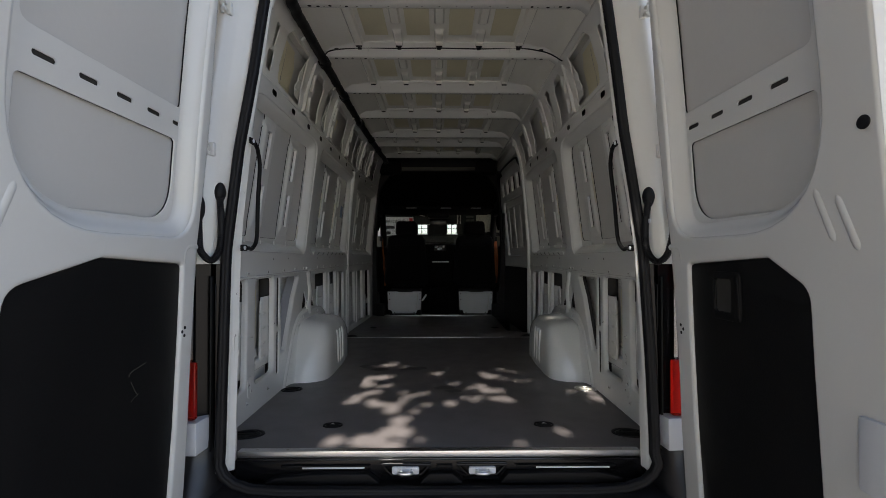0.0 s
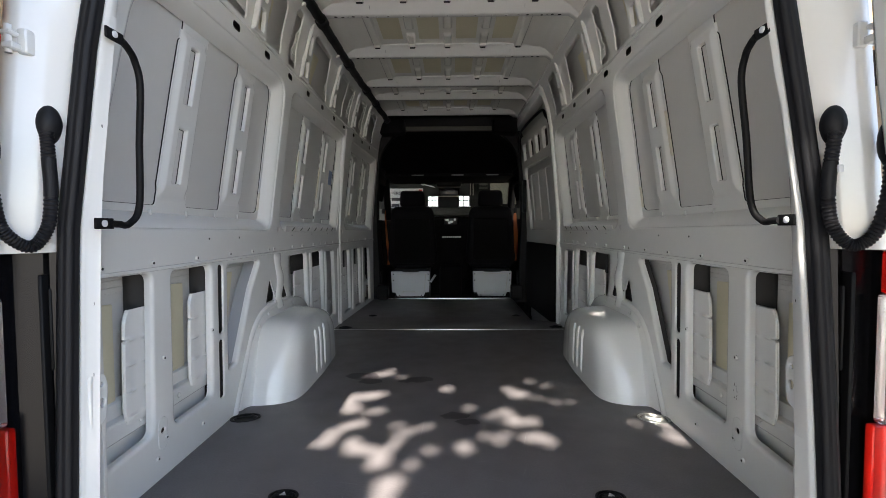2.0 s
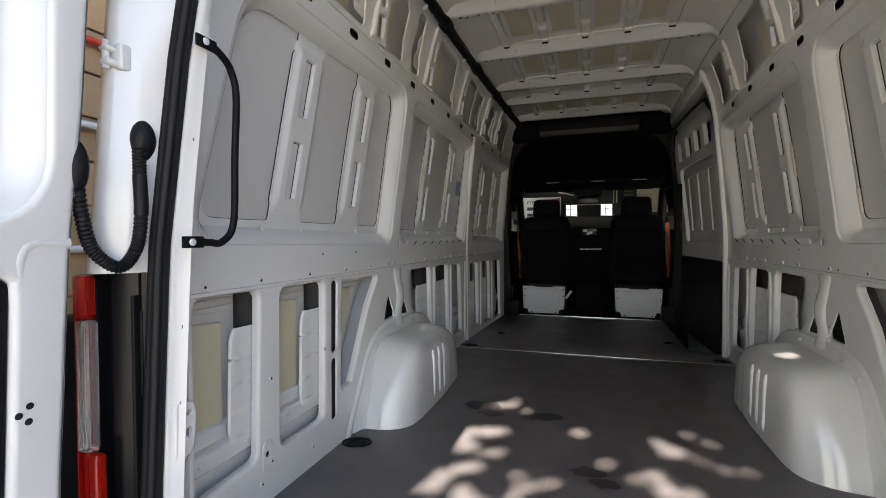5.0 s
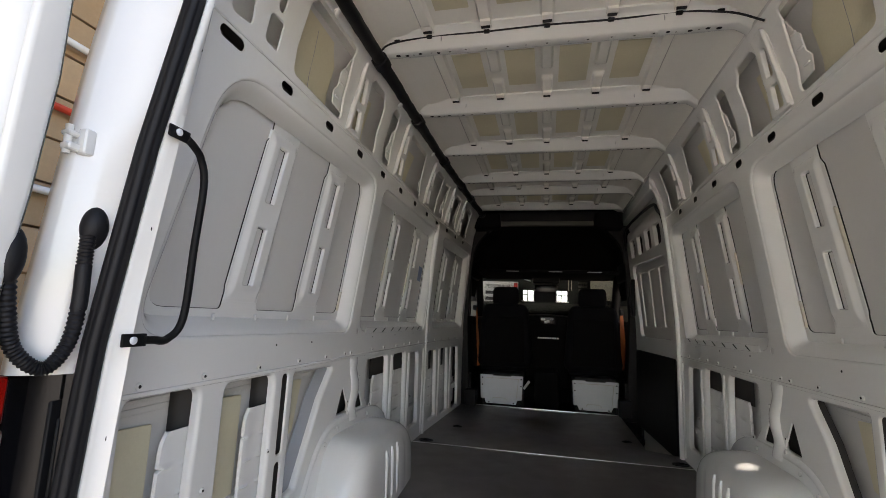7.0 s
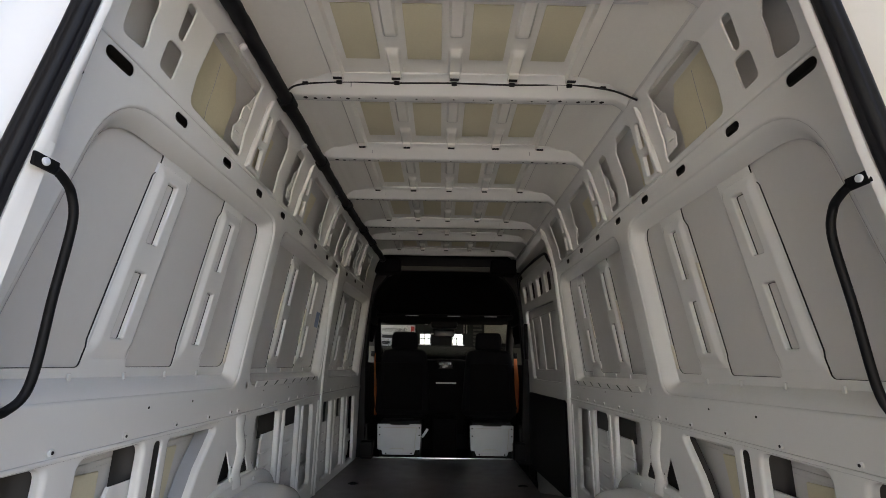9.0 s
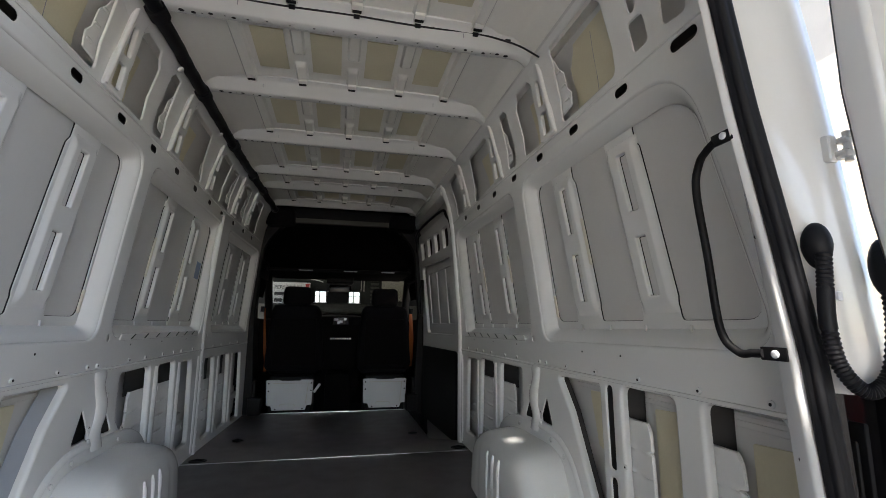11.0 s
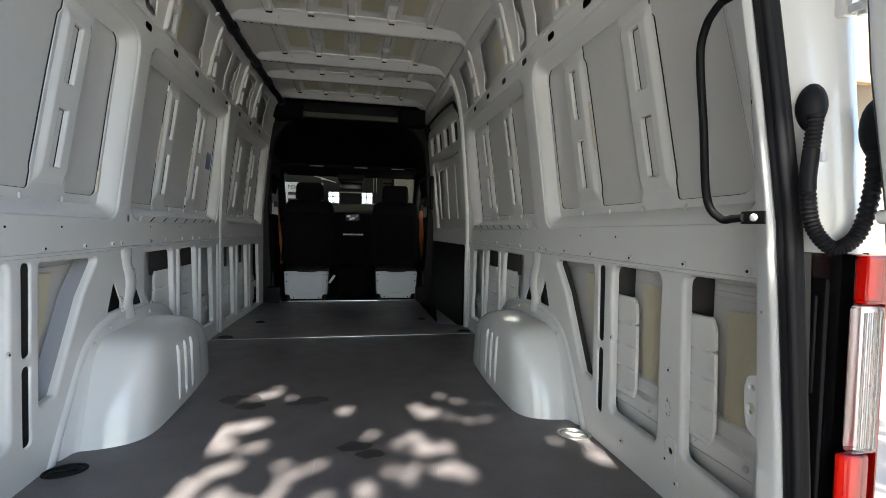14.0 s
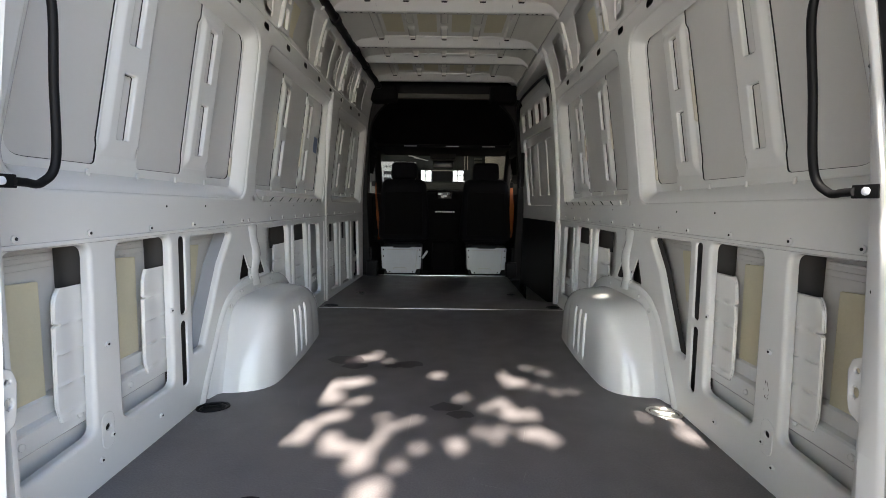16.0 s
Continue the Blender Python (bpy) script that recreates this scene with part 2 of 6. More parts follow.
def loft(rings, closed=True, cap=False):
    bm = bmesh.new()
    ids = [[bm.verts.new(p) for p in r] for r in rings]
    for a, b in zip(ids, ids[1:]):
        n = len(a)
        for i in range(n if closed else n - 1):
            bm.faces.new((a[i], a[(i + 1) % n], b[(i + 1) % n], b[i]))
    if cap:
        bm.faces.new(ids[0][::-1])
        bm.faces.new(ids[-1])
    return bm


def smooth_path(pts, n=8):
    """Points along a curve through pts."""
    pts = [Vector(p) for p in pts]
    q = [pts[0] * 2 - pts[1]] + pts + [pts[-1] * 2 - pts[-2]]
    out = []
    for i in range(1, len(q) - 2):
        for j in range(n):
            u = j / n
            out.append(0.5 * ((2 * q[i]) + (q[i + 1] - q[i - 1]) * u + (2 * q[i - 1] - 5 * q[i] + 4 * q[i + 1] - q[i + 2]) * u * u
                              + (3 * q[i] - q[i - 1] - 3 * q[i + 1] + q[i + 2]) * u ** 3))
    out.append(pts[-1])
    return out


def tube_bm(path, radius, sides=10, flat=1.0):
    """A tube along path; radius is a number or a function of 0..1."""
    rings, n = [], len(path)
    up = Vector((0.13, 0.31, 0.94))
    for i, p in enumerate(path):
        t = (path[min(i + 1, n - 1)] - path[max(i - 1, 0)]).normalized()
        a = (up - t * up.dot(t)).normalized()
        b = t.cross(a)
        up = a
        r = radius(i / (n - 1)) if callable(radius) else radius
        rings.append([p + a * r * math.cos(k * 2 * math.pi / sides) + b * r * flat * math.sin(k * 2 * math.pi / sides) for k in range(sides)])
    return loft(rings, True, True)


def tube(name, pts, radius, mat, parent=None, label="", sides=10, n=8, curved=True, flat=1.0):
    path = smooth_path(pts, n) if curved else [Vector(p) for p in pts]
    return part(name, tube_bm(path, radius, sides, flat), mat, parent, label, 50)


def disc_bm(centre, axis, r, h, seg=16, bevel=0.3):
    """A low round button whose top looks along axis."""
    q = Vector(axis).to_track_quat("Z", "Y").to_matrix()
    prof = [(r, 0), (r, h * (1 - bevel)), (r * (1 - bevel), h), (r * 0.35, h)]
    rings = [[Vector(centre) + q @ Vector((pr * math.cos(k * 2 * math.pi / seg), pr * math.sin(k * 2 * math.pi / seg), ph)) for k in range(seg)] for pr, ph in prof]
    return loft(rings, True, True)


def disc(name, centre, axis, r, h, mat, parent=None, label="", seg=16):
    return part(name, disc_bm(centre, axis, r, h, seg), mat, parent, label, 40)


# ---- the van's side form ----
def step01(u):
    u = max(0.0, min(1.0, u))
    return u * u * (3 - 2 * u)


Z_KEYS = (-0.3, 0.0, 0.1, 0.75, 0.9, 1.25, 1.6, 1.75, 1.9, 1.97, 2.05)
X_KEYS = (0.905, 0.905, 0.905, 0.905, 0.90, 0.872, 0.84, 0.815, 0.765, 0.72, 0.6)


def half_width(y, z, side=1):
    """Half the inner width of the cargo space."""
    base = float(np.interp(z, Z_KEYS, X_KEYS))
    return base - 0.065 * max(0.0, min(1.0, (y - 2.7) / 1.4))


def on_wall(side):
    return lambda u, v, w: Vector((side * (half_width(u, v, side) - w), u, v))


CUT_V = (0.1, 0.4, 0.70, 0.75, 0.80, 0.85, 0.9, 0.95, 1.0, 1.1, 1.2, 1.25, 1.3, 1.4, 1.5, 1.55, 1.6, 1.65, 1.68, 1.72, 1.75, 1.79, 1.83, 1.87, 1.9)
CUT_U = (0.7, 1.4, 2.1, 2.7, 3.0, 3.4)


def wall_sheet(name, side, outer, holes, mat, parent, depth=0.0, th=0.012, bev=0.004, label="", rolls=()):
    bm = sheet_raw(outer, holes, th, bev, 3 if rolls else 2, CUT_U, CUT_V, rolls)
    place(bm, lambda u, v, w: on_wall(side)(u, v, w - depth), side > 0)
    return part(name, bm, mat, parent, label, weigh=50)


def lean(y, z, k=0.14, z0=1.17):
    return y + k * (z - z0)


# ---- the van: side walls ----
HEADER_HOLES = [
    ([(0.215, 1.667), (0.303, 1.678), (0.286, 1.80), (0.25, 1.85), (0.21, 1.79)], 0.02),
    ([(0.365, 1.675), (0.431, 1.673), (0.434, 1.767), (0.367, 1.764)], 0.016),
    ([(0.384, 1.786), (0.412, 1.787), (0.403, 1.89), (0.364, 1.885)], 0.014),
    ([(0.535, 1.663), (0.905, 1.655), (0.880, 1.80), (0.845, 1.932), (0.548, 1.932), (0.512, 1.895)], 0.028),
    ([(1.08, 1.92), (1.20, 1.92), (1.26, 1.87), (1.29, 1.655), (1.11, 1.652), (1.065, 1.90)], 0.02),
    ([(1.365, 1.92), (1.45, 1.92), (1.51, 1.66), (1.40, 1.655)], 0.025),
    ([(1.70, 1.915), (2.03, 1.912), (2.14, 1.645), (1.70, 1.667)], 0.025),
    ([(2.36, 1.915), (2.56, 1.915), (2.58, 1.65), (2.36, 1.66)], 0.025),
    ([(2.64, 1.91), (2.78, 1.91), (2.81, 1.65), (2.65, 1.655)], 0.025),
    ([(3.03, 1.91), (3.20, 1.91), (3.24, 1.65), (3.03, 1.655)], 0.025),
    ([(3.46, 1.91), (3.66, 1.91), (3.70, 1.65), (3.46, 1.655)], 0.025),
]
POST_YS = (1.0, 1.63, 2.28, 2.93, 3.35)      # the posts under the roof bows


def wall_openings(front):
    """Loops of all holes in the inner side panel, up to the length `front`."""
    out = [
        round_loop([(0.13, 0.655), (0.358, 0.652), (0.343, 0.15), (0.12, 0.135), (0.105, 0.29), (0.075, 0.40), (0.07, 0.517), (0.11, 0.60)], 0.03),
        round_loop([(0.458, 0.648), (0.712, 0.65), (0.702, 0.14), (0.453, 0.138)], 0.032),
        round_loop([(0.762, 0.645), (0.800, 0.644), (0.793, 0.372), (0.758, 0.370)], 0.016),
        round_loop([(0.757, 0.345), (0.792, 0.345), (0.788, 0.112), (0.755, 0.110)], 0.016),
        round_loop([(0.842, 0.640), (1.165, 0.636), (1.062, 0.51), (0.905, 0.215), (0.830, 0.206)], 0.014),
        round_loop([(1.28, 0.535), (1.228, 0.418), (1.355, 0.408)], 0.008),
        round_loop([(1.45, 0.525), (1.525, 0.41), (1.42, 0.415)], 0.008),
        round_loop([(1.56, 0.63), (1.89, 0.634), (1.92, 0.17), (1.73, 0.29), (1.56, 0.45)], 0.03),
        round_loop([(2.00, 0.628), (2.25, 0.632), (2.29, 0.138), (2.04, 0.138)], 0.03),
        round_loop([(2.36, 0.616), (2.57, 0.614), (2.61, 0.11), (2.40, 0.115)], 0.03),
        round_loop([(2.85, 0.60), (3.06, 0.60), (3.10, 0.07), (2.89, 0.06)], 0.025),
        round_loop([(3.22, 0.60), (3.45, 0.60), (3.49, 0.055), (3.27, 0.055)], 0.025),
        round_loop([(3.60, 0.59), (3.85, 0.59), (3.90, 0.03), (3.66, 0.03)], 0.025),
    ]
    out += [round_loop(p, r) for p, r in HEADER_HOLES]
    for y in POST_YS:
        out.append(round_loop([(y - 0.025, 1.875), (y + 0.005, 1.885), (y + 0.045, 1.78), (y - 0.008, 1.776)], 0.012))
        out.append(round_loop([(y - 0.005, 1.753), (y + 0.046, 1.757), (y + 0.054, 1.658), (y - 0.014, 1.655)], 0.012))
    out.append(slot_loop(0.245, 1.603, 0.10, 0.034))
    for i in range(11):
        out.append(slot_loop(0.525 + 0.3115 * i, 1.600, 0.068, 0.03))
    out.append(slot_loop(0.385, 0.149, 0.020, 0.018))
    for y, z in ((1.405, 0.785), (0.060, 0.635), (0.075, 0.085), (2.84, 0.76)):
        out.append(slot_loop(y, z, 0.03, 0.026))
    return [h for h in out if max(p.x for p in h) < front - 0.03]


PANELS = [
    # outline of the recess, its corner radii, lean, flat fields (three pairs), stiffeners, openings low and high
    (((0.115, 0.795), (1.300, 0.782), (1.400, 1.555), (0.27, 1.55)), (0.09, 0.08, 0.10, 0.22), 0.16, (0.0, 0.508, 0.686, 0.925, 1.113, 0.0), (0.579, 1.005), (0.945, 1.138, 1.228, 1.430)),
    (((1.425, 0.785), (2.655, 0.772), (2.755, 1.545), (1.515, 1.545)), (0.07, 0.08, 0.10, 0.09), 0.17, (0.0, 1.797, 1.957, 2.268, 2.425, 0.0), (1.870, 2.333), (0.918, 1.123, 1.205, 1.425)),
    (((2.90, 0.782), (3.965, 0.772), (4.015, 1.53), (2.965, 1.535)), (0.07, 0.07, 0.08, 0.08), 0.15, (0.0, 3.15, 3.37, 3.58, 3.78, 0.0), (3.235, 3.66), (0.91, 1.11, 1.19, 1.40)),
]
DEEP = 0.056      # of the recessed fields behind the wall's face


def side_panels(side, front):
    """The recesses of one side; the second one is longer on the side without the sliding door."""
    out = []
    for outline, radii, k, fields, feet, zs in PANELS:
        if outline[1][0] > front:
            continue
        if outline[0][0] > 1.2 and outline[0][0] < 2:
            d, e = (0.02, 0.045) if side < 0 else (-0.02, -0.055)
            outline = (outline[0], (outline[1][0] + e, outline[1][1]), (outline[2][0] + e, outline[2][1]), outline[3])
            fields, feet = tuple(f and f + d for f in fields), tuple(f + d for f in feet)
        elif outline[0][0] < 1:
            e = 0.012 if side < 0 else -0.012
            outline = (outline[0], (outline[1][0] + e, outline[1][1]), (outline[2][0] + e, outline[2][1]), outline[3])
        out.append((outline, radii, k, fields, feet, zs))
    return out


def panel(side, spec, parent):
    """A recessed field of the side: sloped rim, flange with cut-outs, stiffeners with two openings each."""
    outline, radii, k, fields, feet, zs = spec
    outer = round_loop(outline, list(radii), 12)
    f = on_wall(side)
    rings = []
    for j in range(11):
        u = j / 10
        lp = shift_loop(outer, -0.006 + 0.056 * u)
        w = -0.007 - (DEEP - 0.007) * (1 - math.cos(math.pi / 2 * u))
        rings.append([f(p.x, p.y, w) for p in lp])
    part("recess_rim", loft(rings) if side < 0 else loft([r[::-1] for r in rings]), PAINT, parent, "", 70)
    inner = shift_loop(outer, 0.047)
    z0, z1 = outline[0][1] + 0.071, outline[3][1] - 0.038

    def edge(i, z):
        """The rear or front end of the panel's bottom, at height z."""
        lo, hi = (outline[0], outline[3]) if i == 0 else (outline[1], outline[2])
        return lo[0] + (hi[0] - lo[0]) * (z - lo[1]) / (hi[1] - lo[1])
    first_top = 0.15 if outline[0][0] < 1 else 0.05
    holes = []
    for i in range(3):
        a, b = fields[2 * i], fields[2 * i + 1]

        def rear(z):
            return edge(0, z) + 0.060 if i == 0 else lean(a, z, k)

        def ahead(z):
            return edge(1, z) - 0.062 if i == 2 else lean(b, z, k)
        if i < 2:
            # the field widens round the ends of the stiffener
            pts = [(rear(z0), z0), (ahead(z0) + 0.004, z0), (ahead(z0 + 0.052) + 0.006, z0 + 0.052), (ahead(z0 + 0.072), z0 + 0.072), (ahead(z1 - 0.082), z1 - 0.082), (ahead(z1 - 0.058) + 0.014, z1 - 0.058), (ahead(z1) + 0.012, z1), (rear(z1), z1)]
            rad = [0.045 if i == 0 else 0.012, 0.018, 0.02, 0.02, 0.02, 0.02, 0.016, first_top if i == 0 else 0.010]
        else:
            pts = [(rear(z0), z0), (ahead(z0), z0), (ahead(z1), z1), (rear(z1), z1)]
            rad = [0.008, 0.05, 0.06, 0.012]
        holes.append(round_loop(pts, rad))
    cuts = []
    for yb in feet:
        for za, zb in (zs[:2], zs[2:]):
            cuts.append([(lean(yb - 0.008, za, k), za), (lean(yb + 0.040, za, k), za), (lean(yb + 0.040, zb, k), zb), (lean(yb - 0.008, zb, k), zb)])
    cuts = [shift_loop(round_loop(c, 0.006), -0.009) for c in cuts]
    wall_sheet("flange", side, inner, holes + cuts, PAINT, parent, DEEP, 0.0022, 0.0015)
    # dark line for the sealer and the gap's shadow round each field
    for h in holes:
        wall_sheet("dark_edge_line", side, shift_loop(h, -0.012), [shift_loop(h, 0.0014)], RUBBER, parent, DEEP + 0.0024, 0.0035, 0.0)
    for i, yb in enumerate(feet):
        # raised web in its own leaning strip: broad slope to the rear, narrow step to the front, feet run out
        front_u = fields[2 * i + 2] - yb - 0.006
        za, zb = z0 + 0.022, z1 - 0.036
        box_loop = [Vector(p) for p in ((-0.066, za), (front_u, za), (front_u, zb), (-0.066, zb))]
        cutouts = [round_loop([(-0.008, a), (0.040, a), (0.040, b), (-0.008, b)], 0.006) for a, b in (zs[:2], zs[2:])]
        us = [-0.063, -0.058, -0.054, -0.048, -0.044, -0.040, -0.036, front_u - 0.018, front_u - 0.015, front_u - 0.011, front_u - 0.007, front_u - 0.004]
        vs = [za + q for q in (0.008, 0.016, 0.024, 0.032, 0.040, 0.048, 0.056)] + [1.05, 1.16, 1.3] + [zb - q for q in (0.056, 0.046, 0.036, 0.026, 0.016, 0.008)]
        bm = sheet_raw(box_loop, cutouts, 0.0205, 0.006, 3, us, vs)

        def web(u, v, q):
            run = min(step01((v - za) / 0.056), step01((zb - v) / 0.05))
            h = 0.011 * run * step01((u + 0.064) / 0.027) + 0.0005
            step = 0.0065 * run * step01((u - front_u + 0.016) / 0.010)
            return f(lean(yb + u, v, k), v, q - DEEP + h - step)
        part("stiffener", place(bm, web, side > 0), PAINT, parent, weigh=40)
        # black ring put in for the shaded gap behind each opening
        for c in cutouts:
            bm = sheet_raw(shift_loop(c, -0.006), [shift_loop(c, 0.0010)], 0.003, 0.0, 1)
            part("dark_edge_line", place(bm, lambda u, v, q: f(lean(yb + u, v, k), v, q - DEEP - 0.0034), side > 0), RUBBER, parent)
    wall_sheet("skin_field", side, shift_loop(outer, 0.01), [], SKIN, parent, DEEP + 0.0065, 0.003, 0.0)
    # small clips along the lower rim
    for j in range(4):
        y = outline[0][0] + (outline[1][0] - outline[0][0]) * (0.26 + 0.17 * j)
        x = half_width(y, 0.842)
        part("clip", place(box_bm((-0.004, -0.0045, -0.010), (0.003, 0.0045, 0.010), 0.002), lambda a, b, c: Vector((side * (x + 0.047) + a, y + b, 0.842 + c))), PAINT, parent)


def flap(side, y0, y1, z0, z1, depth, parent, name="mounting_flap"):
    """A bent white flap behind an opening, with a notched free edge and cross beads."""
    bm = bmesh.new()
    rows, f = [], on_wall(side)
    n = 60
    for i in range(n + 1):
        u = i / n
        z = z0 + (z1 - z0) * u
        edge = y0 + 0.004 + 0.010 * u * u + 0.016 * max(0.0, (u - 0.86) / 0.14) ** 2 + 0.010 * max(0.0, (0.12 - u) / 0.12)
        nick = 0.009 if abs(u - 0.735) < 0.012 else 0.0
        bead = sum(0.0065 * math.exp(-((u - c) / 0.012) ** 2) for c in (0.06, 0.28, 0.52, 0.74))
        row = []
        span = y1 - edge
        for yy, dd, kb in ((edge + 0.004 + nick, 0.010, 0), (edge + 0.001 + nick, 0.006, 0), (edge + 0.004 + nick, 0.002, 0.2), (edge + 0.15 * span, 0.0, 1), (edge + 0.26 * span, 0.0, 1), (edge + 0.42 * span, 0.0, 0.5), (edge + 0.55 * span, 0.0, 0), (edge + 0.70 * span, 0.0, 0), (edge + 0.80 * span, 0.0, 1), (y1, 0.0, 1), (y1 + 0.02, 0.004, 0)):
            row.append(bm.verts.new(f(yy, z, -(depth + dd - bead * kb))))
        rows.append(row)
    back = [[bm.verts.new(v.co + Vector((side * 0.004, 0, 0))) for v in row] for row in rows]
    m = len(rows[0])
    for grid, flip in ((rows, side < 0), (back, side > 0)):
        for a, b in zip(grid, grid[1:]):
            for j in range(m - 1):
                q = (a[j], b[j], b[j + 1], a[j + 1])
                bm.faces.new(q[::-1] if flip else q)
    rim = [r[0] for r in rows] + rows[-1][1:] + [r[-1] for r in rows[::-1][1:]] + rows[0][1:-1][::-1]
    rim2 = [r[0] for r in back] + back[-1][1:] + [r[-1] for r in back[::-1][1:]] + back[0][1:-1][::-1]
    for i in range(len(rim)):
        k = (i + 1) % len(rim)
        bm.faces.new((rim[i], rim[k], rim2[k], rim2[i]))
    return part(name, bm, PAINT, parent, weigh=40)


def pad(side, pts, depth, parent):
    return wall_sheet("damping_pad", side, round_loop(pts, 0.006), [], PAD, parent, depth, 0.004, 0.002)


def bolt(side, y, z, parent, r=0.011):
    x = half_width(y, z)
    b = disc("bolt", (side * x, y, z), (-side, 0, 0), r, 0.005, PAINT, parent, "", 12)
    disc("bolt_head", (side * (x - 0.0045), y, z), (-side, 0, 0), r * 0.45, 0.002, HOLE, b, "", 8)


def side_wall(side, name, label, front):
    w = tagged(empty(name, side * 0.95, 2.0, 0), label, "van wall", kind="structure")
    w.matrix_world = Matrix.Identity(4)
    panels = side_panels(side, front)
    holes = wall_openings(front) + [round_loop(p[0], list(p[1]), 9) for p in panels]
    # three pressings, welded edge to edge
    for nm, za, zb, ya, yb in (("lower_panel", -0.05, 0.664, -0.02, 0.0), ("middle_panel", 0.664, 1.632, 0.0, 0.035), ("upper_panel", 1.632, 1.955, 0.035, 0.055)):
        mine = [h for h in holes if za < sum(p.y for p in h) / len(h) < zb]
        sizes = [max(p.y for p in h) - min(p.y for p in h) for h in mine]
        rolls = [0.010 if q > 0.6 else 0.012 if q > 0.40 else 0.006 if q > 0.2 else 0.004 if q > 0.05 else 0.002 for q in sizes]
        outer = [Vector(p) for p in ((ya, za), (front, za), (front, zb), (yb, zb))]
        wall_sheet(nm, side, outer, mine, PAINT, w, 0.0, 0.006, 0.0015, "", rolls)
    for p in panels:
        panel(side, p, w)
    # the outer skin, one smooth sheet
    lo = [Vector(p) for p in ((-0.02, -0.25), (4.15, -0.25), (4.15, 1.955), (0.06, 1.955))]
    bm = sheet_raw(lo, [], 0.004, 0.0, 1, (0.0, 0.04, 0.08, 0.12, 0.16, 0.2, 3.4, 3.8), CUT_V)
    place(bm, lambda u, v, q: Vector((side * (float(np.interp(v, Z_KEYS, X_KEYS)) + 0.078 - 0.03 * max(0, min(1, (u - 3.4) / 0.8)) - 0.055 * (1 - step01((u + 0.02) / 0.2)) - q), u, v)), side > 0)
    part("outer_skin", bm, SKIN, w, "dull primed outer skin", 17)
    pad(side, [(0.09, 0.17), (0.275, 0.17), (0.275, 0.57), (0.10, 0.58)], 0.066, w)
    pad(side, [(0.46, 0.17), (0.625, 0.17), (0.63, 0.59), (0.46, 0.60)], 0.066, w)
    pad(side, [(0.90, 0.38), (0.97, 0.40), (1.02, 0.595), (0.90, 0.60)], 0.068, w)
    # return wall along the slanted edge of the third opening, and faint folds in the skin
    edge = [(1.185, 0.66), (1.160, 0.632), (1.124, 0.587), (1.062, 0.51), (0.987, 0.366), (0.907, 0.215), (0.887, 0.17)]
    bend = ((0.008, 0.014), (0.014, 0.011), (0.030, 0.006), (0.050, -0.003), (0.070, -0.014)) if side < 0 else ((0.008, 0.014), (0.014, 0.011), (0.030, 0.008), (0.050, 0.004))
    rr = [[on_wall(side)(a + o, b, -q) for a, b in edge] for q, o in bend]
    # its shade is in the colour: grey on the left, near-black on the right
    part("return_wall", loft(rr if side < 0 else [r[::-1] for r in rr], False), GREYSHADE if side < 0 else CAVITY, w, "return wall in grey for its shade" if side < 0 else "return wall darkened for its shade", 60)
    for ya, yb in ((0.06, 0.40), (0.43, 0.72), (0.82, 1.14)):
        for z, h in ((0.632, 0.006), (0.607, 0.010)):
            wall_sheet("skin_fold", side, round_loop([(ya, z - h), (yb, z - h + 0.004), (yb, z + h), (ya, z + h - 0.002)], 0.004), [], SKIN, w, 0.0755, 0.004, 0.002)
    pad(side, [(0.545, 1.670), (0.865, 1.662), (0.835, 1.85), (0.770, 1.915), (0.565, 1.92)], 0.058, w)
    tube("pad_crack", [on_wall(side)(a, b, -0.0578) for a, b in ((0.66, 1.90), (0.685, 1.82), (0.70, 1.76), (0.71, 1.70))], 0.0011, GREYSHADE, w, "thin crack in the pad", 6, 5)
    pad(side, [(1.12, 1.67), (1.24, 1.67), (1.22, 1.88), (1.10, 1.88)], 0.06, w)
    pad(side, [(1.74, 1.69), (1.96, 1.67), (1.98, 1.88), (1.74, 1.88)], 0.06, w)
    for y0, y1, z0, z1 in ((0.262, 0.365, 0.212, 0.550), (0.600, 0.720, 0.212, 0.550), (1.73, 1.97, 0.19, 0.53), (2.09, 2.33, 0.18, 0.525), (2.93, 3.07, 0.15, 0.45), (3.30, 3.46, 0.15, 0.45)):
        if y1 < front:
            flap(side, y0, y1, z0, z1, 0.03, w)
            # the hollow above the flap, its shade put in as a dark sheet
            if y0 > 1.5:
                wall_sheet("box_section", side, round_loop([(y0 + 0.012, z1 - 0.02), (y1 + 0.02, z1 - 0.02), (y1 + 0.02, 0.66), (y0 + 0.012, 0.66)], 0.006), [], CAVITY, w, 0.052, 0.004, 0.002, "box section darkened for cavity shade")
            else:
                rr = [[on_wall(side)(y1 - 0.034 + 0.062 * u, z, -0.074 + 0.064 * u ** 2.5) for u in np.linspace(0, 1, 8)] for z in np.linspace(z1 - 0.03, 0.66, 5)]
                part("box_section", loft(rr if side > 0 else [r[::-1] for r in rr], False), CAVITY, w, "box section darkened for cavity shade", 40)
